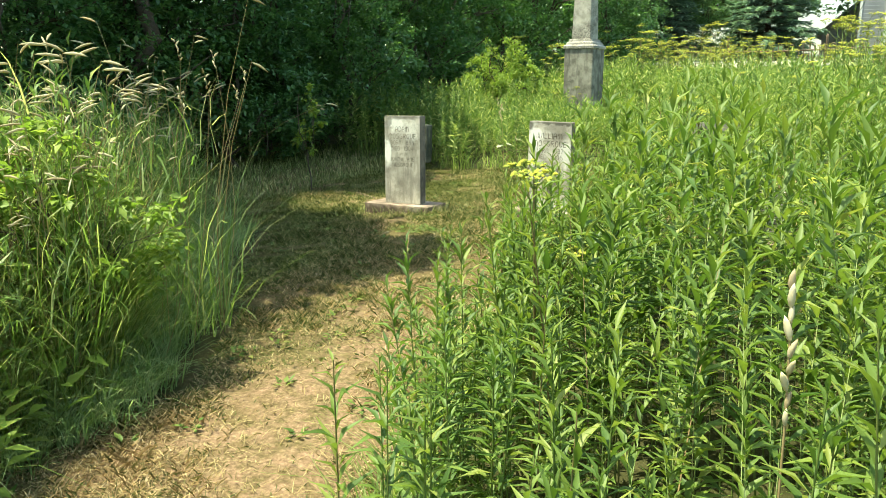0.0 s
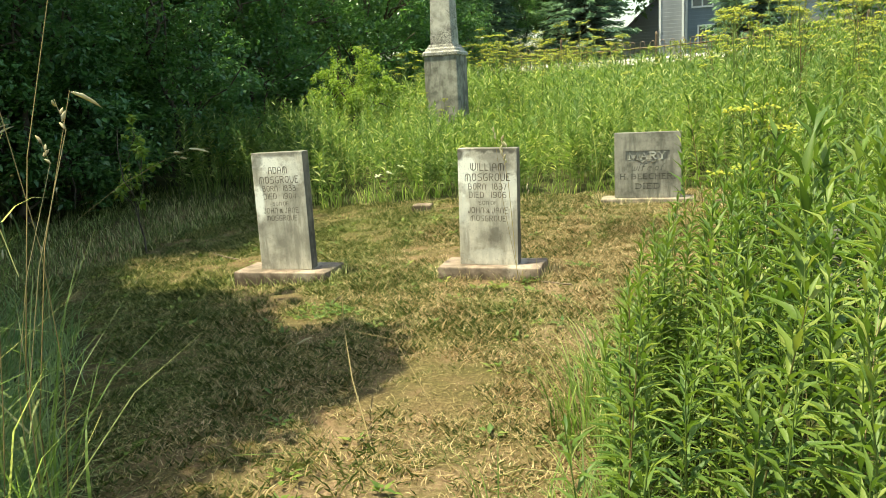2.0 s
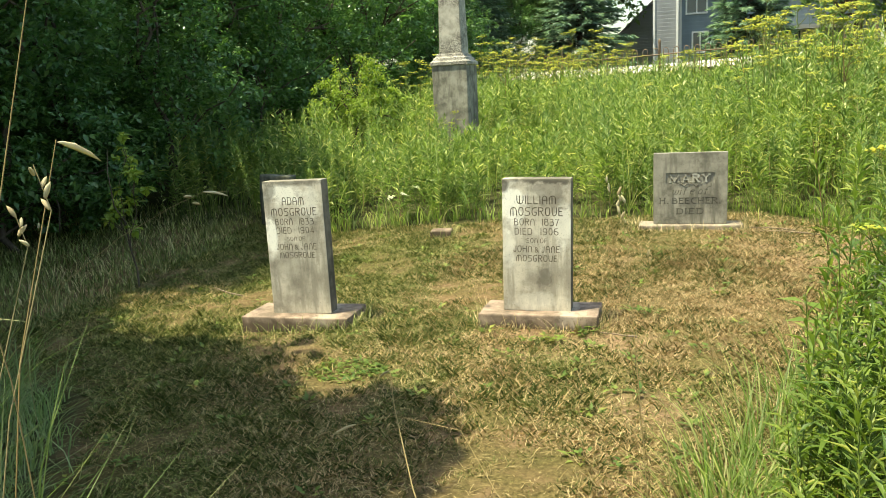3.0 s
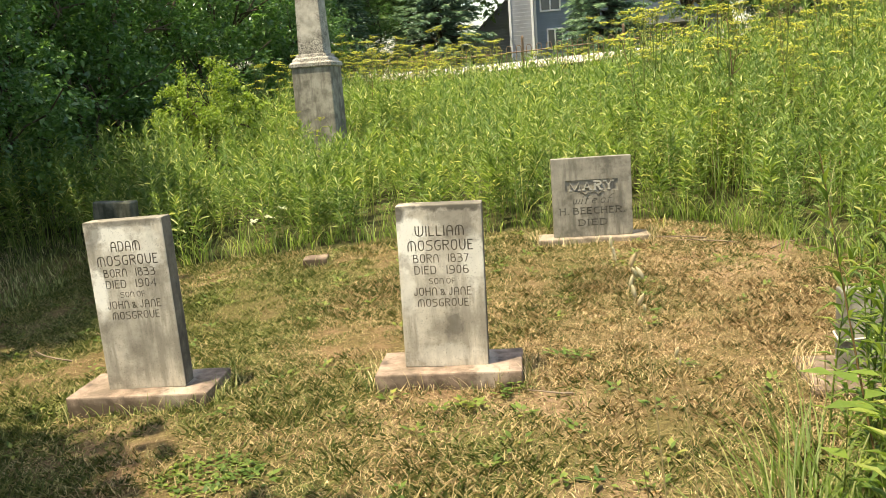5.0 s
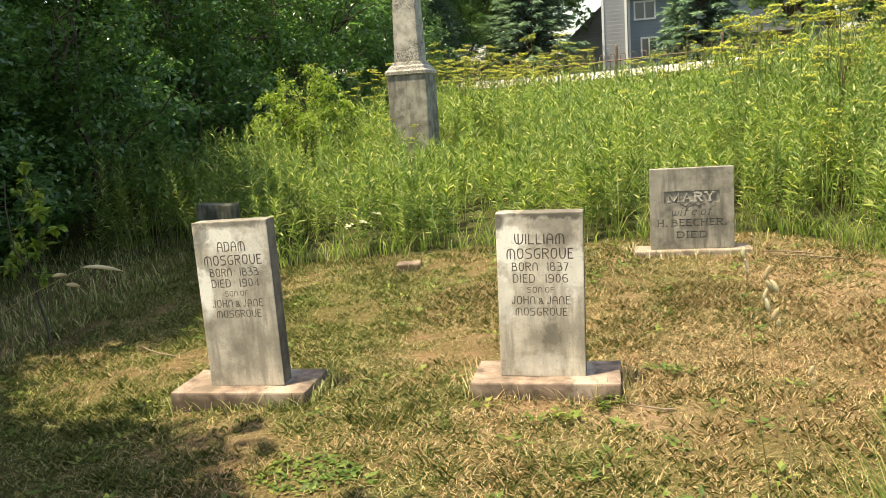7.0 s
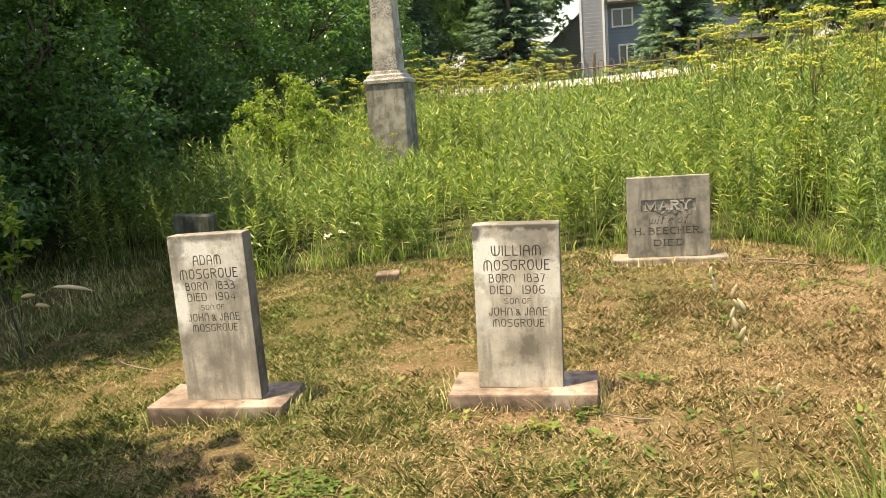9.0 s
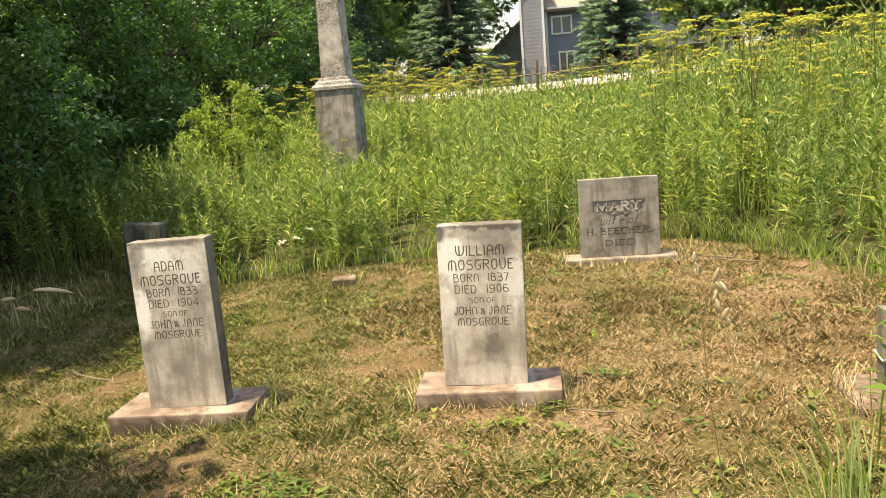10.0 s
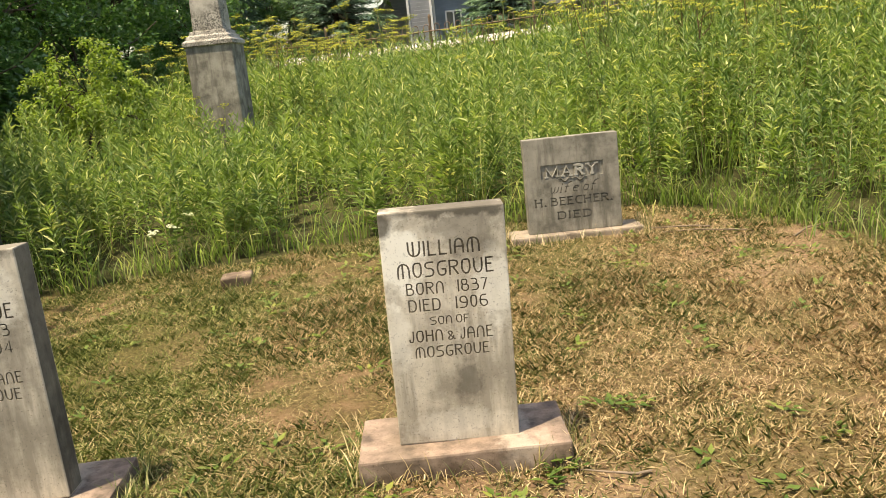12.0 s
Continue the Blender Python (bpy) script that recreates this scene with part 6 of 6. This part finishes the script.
def gable_wall(parent, x0, x1, y, z, rise, th, material):
    bm = bmesh.new()
    a = [bm.verts.new((x, yy, zz)) for yy in (y, y + th) for x, zz in ((x0, z), (x1, z), ((x0 + x1) / 2, z + rise))]
    bm.faces.new((a[0], a[1], a[2]))
    bm.faces.new((a[5], a[4], a[3]))
    for i, j in ((0, 1), (1, 2), (2, 0)):
        bm.faces.new((a[i], a[j], a[j + 3], a[i + 3]))
    bmesh.ops.recalc_face_normals(bm, faces=bm.faces[:])
    return part("gable", bm, material, parent)


def build_houses():
    g = float(gz(0, 50)) - 0.1
    h = tagged(new("house"), "two-storey blue-grey sided house with white trim", "house")
    h.matrix_world = pose(0, 50, g)
    wall_box(h, (-2.45, 0, 0), (7.5, 9, 4.5), M["siding_blue"], "blue-grey clapboard wall")
    wall_box(h, (-3.75, -0.9, 0), (-2.453, 9, 6.0), M["siding_pale"], "pale grey clapboard bay")
    gable_wall(h, -3.75, -2.453, -0.9, 6.0, 0.5, 0.2, M["siding_pale"])
    gable_roof(h, -2.0, 7.5, 0, 9, 4.45, 2.6, 0.5, M["roof_tan"])
    gable_roof(h, -3.75, -2.45, -0.9, 9, 5.95, 0.55, 0.25, M["roof_grey"], 'y')
    wall_box(h, (-2.44, -0.12, 0), (-2.32, -0.003, 4.3), M["trim"], "white corner board", "trim")
    wall_box(h, (-3.80, -0.96, 0), (-3.68, -0.903, 6.0), M["trim"], "white corner board", "trim")
    wall_box(h, (-2.6, -0.96, 0), (-2.48, -0.903, 6.0), M["trim"], "white corner board", "trim")
    wall_box(h, (-2.3, -0.62, 4.28), (7.9, -0.5, 4.40), M["trim"], "white eaves gutter", "gutter")
    window(h, -1.55, -0.02, 2.95, 1.15, 1.0)
    window(h, -1.35, -0.02, 0.9, 0.9, 1.15)
    window(h, 3.1, -0.02, 0.8, 1.3, 1.2)
    wall_box(h, (2.1, -1.6, 0), (2.22, -1.48, 1.75), M["trim"], "white porch post", "post")
    wall_box(h, (4.1, -1.6, 0), (4.22, -1.48, 1.75), M["trim"], "white porch post", "post")
    wall_box(h, (1.8, -1.8, 1.75), (6.0, -0.003, 1.95), M["siding_pale"], "pale porch roof", "porch_roof")
    k = tagged(new("house"), "low grey neighbouring house with sloping dark roof", "house")
    k.matrix_world = pose(-3.0, 58, float(gz(0, 58)) - 0.1)
    wall_box(k, (-3.5, 0, 0), (3.2, 8, 2.2), M["siding_pale"], "grey clapboard wall")
    gable_wall(k, -3.5, 3.2, -0.003, 2.2, 3.0, 0.2, M["siding_pale"])
    gable_roof(k, -3.5, 3.2, 0, 8, 2.2, 3.0, 0.35, M["roof_grey"], 'y')
    window(k, -0.3, -0.02, 0.8, 1.2, 1.1)
    t = tagged(new("house"), "tan house with brown roof behind the trees", "house")
    t.matrix_world = pose(16, 47, float(gz(0, 47)) - 0.1)
    wall_box(t, (-5, 0, 0), (7, 8, 4.6), M["siding_tan"], "tan clapboard wall")
    gable_roof(t, -5, 7, 0, 8, 4.6, 2.4, 0.45, M["roof_tan"])
    window(t, -3.0, -0.02, 3.1, 1.2, 1.1)
    window(t, -3.0, -0.02, 0.9, 1.2, 1.1)
    window(t, 1.5, -0.02, 3.1, 1.2, 1.1)


build_houses()


# ---- iron fence at the top of the meadow ----
def build_thicket():
    """The inside of the wood: undergrowth and leaves too deep in to tell apart."""
    rng = np.random.default_rng(81)
    n = 21000
    x, y = rng.uniform(-26, -12.5, n), rng.uniform(-2, 34, n)
    z = gz(x, y) + rng.uniform(0, 1, n) ** 1.2 * 7.5
    ln = rng.uniform(0.25, 0.5, n)
    L = spread(TWIN_V, TWIN_F, np.stack([x, y, z], 1), rng.uniform(0, 6.3, n), rng.normal(-0.3, 0.5, n), ln, ln * 0.6, rng.normal(0, 0.4, n))
    tagged(new("thicket", mesh_of("thicket", [(*L, 0)], [M["wood_leaf"]])), "dark leafy depth of the wood", "woods", kind="stuff")


build_thicket()


def build_fence():
    root = tagged(new("iron_fence"), "low rusty iron picket fence beyond the weeds", "fence")
    y = 25.6
    x0, x1 = -8.0, 2.6
    root.matrix_world = pose(0, y, 0)
    zz = lambda x: float(gz(-5, y)) + 0.035 * max(0.0, min(9.0, x + 4))
    rail_pts = [(x, 0, zz(x)) for x in np.linspace(x0, x1, 9)]
    for up in (0.22, 0.88):
        me = mesh_of("rail", [(*tube_pieces([(a, b, c + up) for a, b, c in rail_pts], [0.016] * 9, 4), 0)], [M["iron"]])
        new("rail", me).parent = root
    hoop = [(0, 0, -0.05), (0, 0, 0.5), (0, 0, 0.98)] + [(0.065 - 0.065 * math.cos(a), 0, 0.98 + 0.075 * math.sin(a)) for a in np.linspace(0.5, 2.64, 5)] + [(0.13, 0, 0.98), (0.13, 0, 0.5), (0.13, 0, -0.05)]
    pk = mesh_of("picket", [(*tube_pieces(hoop, [0.011] * len(hoop), 4), 0)], [M["iron"]])
    x = x0
    while x < x1:
        ob = new("picket", pk)
        ob.parent = root
        ob.matrix_basis = pose(x, 0, zz(x))
        x += 0.27
    post = mesh_of("post", [(*tube_pieces([(0, 0, -0.1), (0, 0, 1.2), (0, 0, 1.25), (0, 0, 1.3)], [0.035, 0.035, 0.045, 0.01], 6), 0)], [M["iron"]])
    for x in np.linspace(x0, x1, 5):
        ob = new("post", post)
        ob.parent = root
        ob.matrix_basis = pose(float(x), 0.03, zz(float(x)))


build_fence()
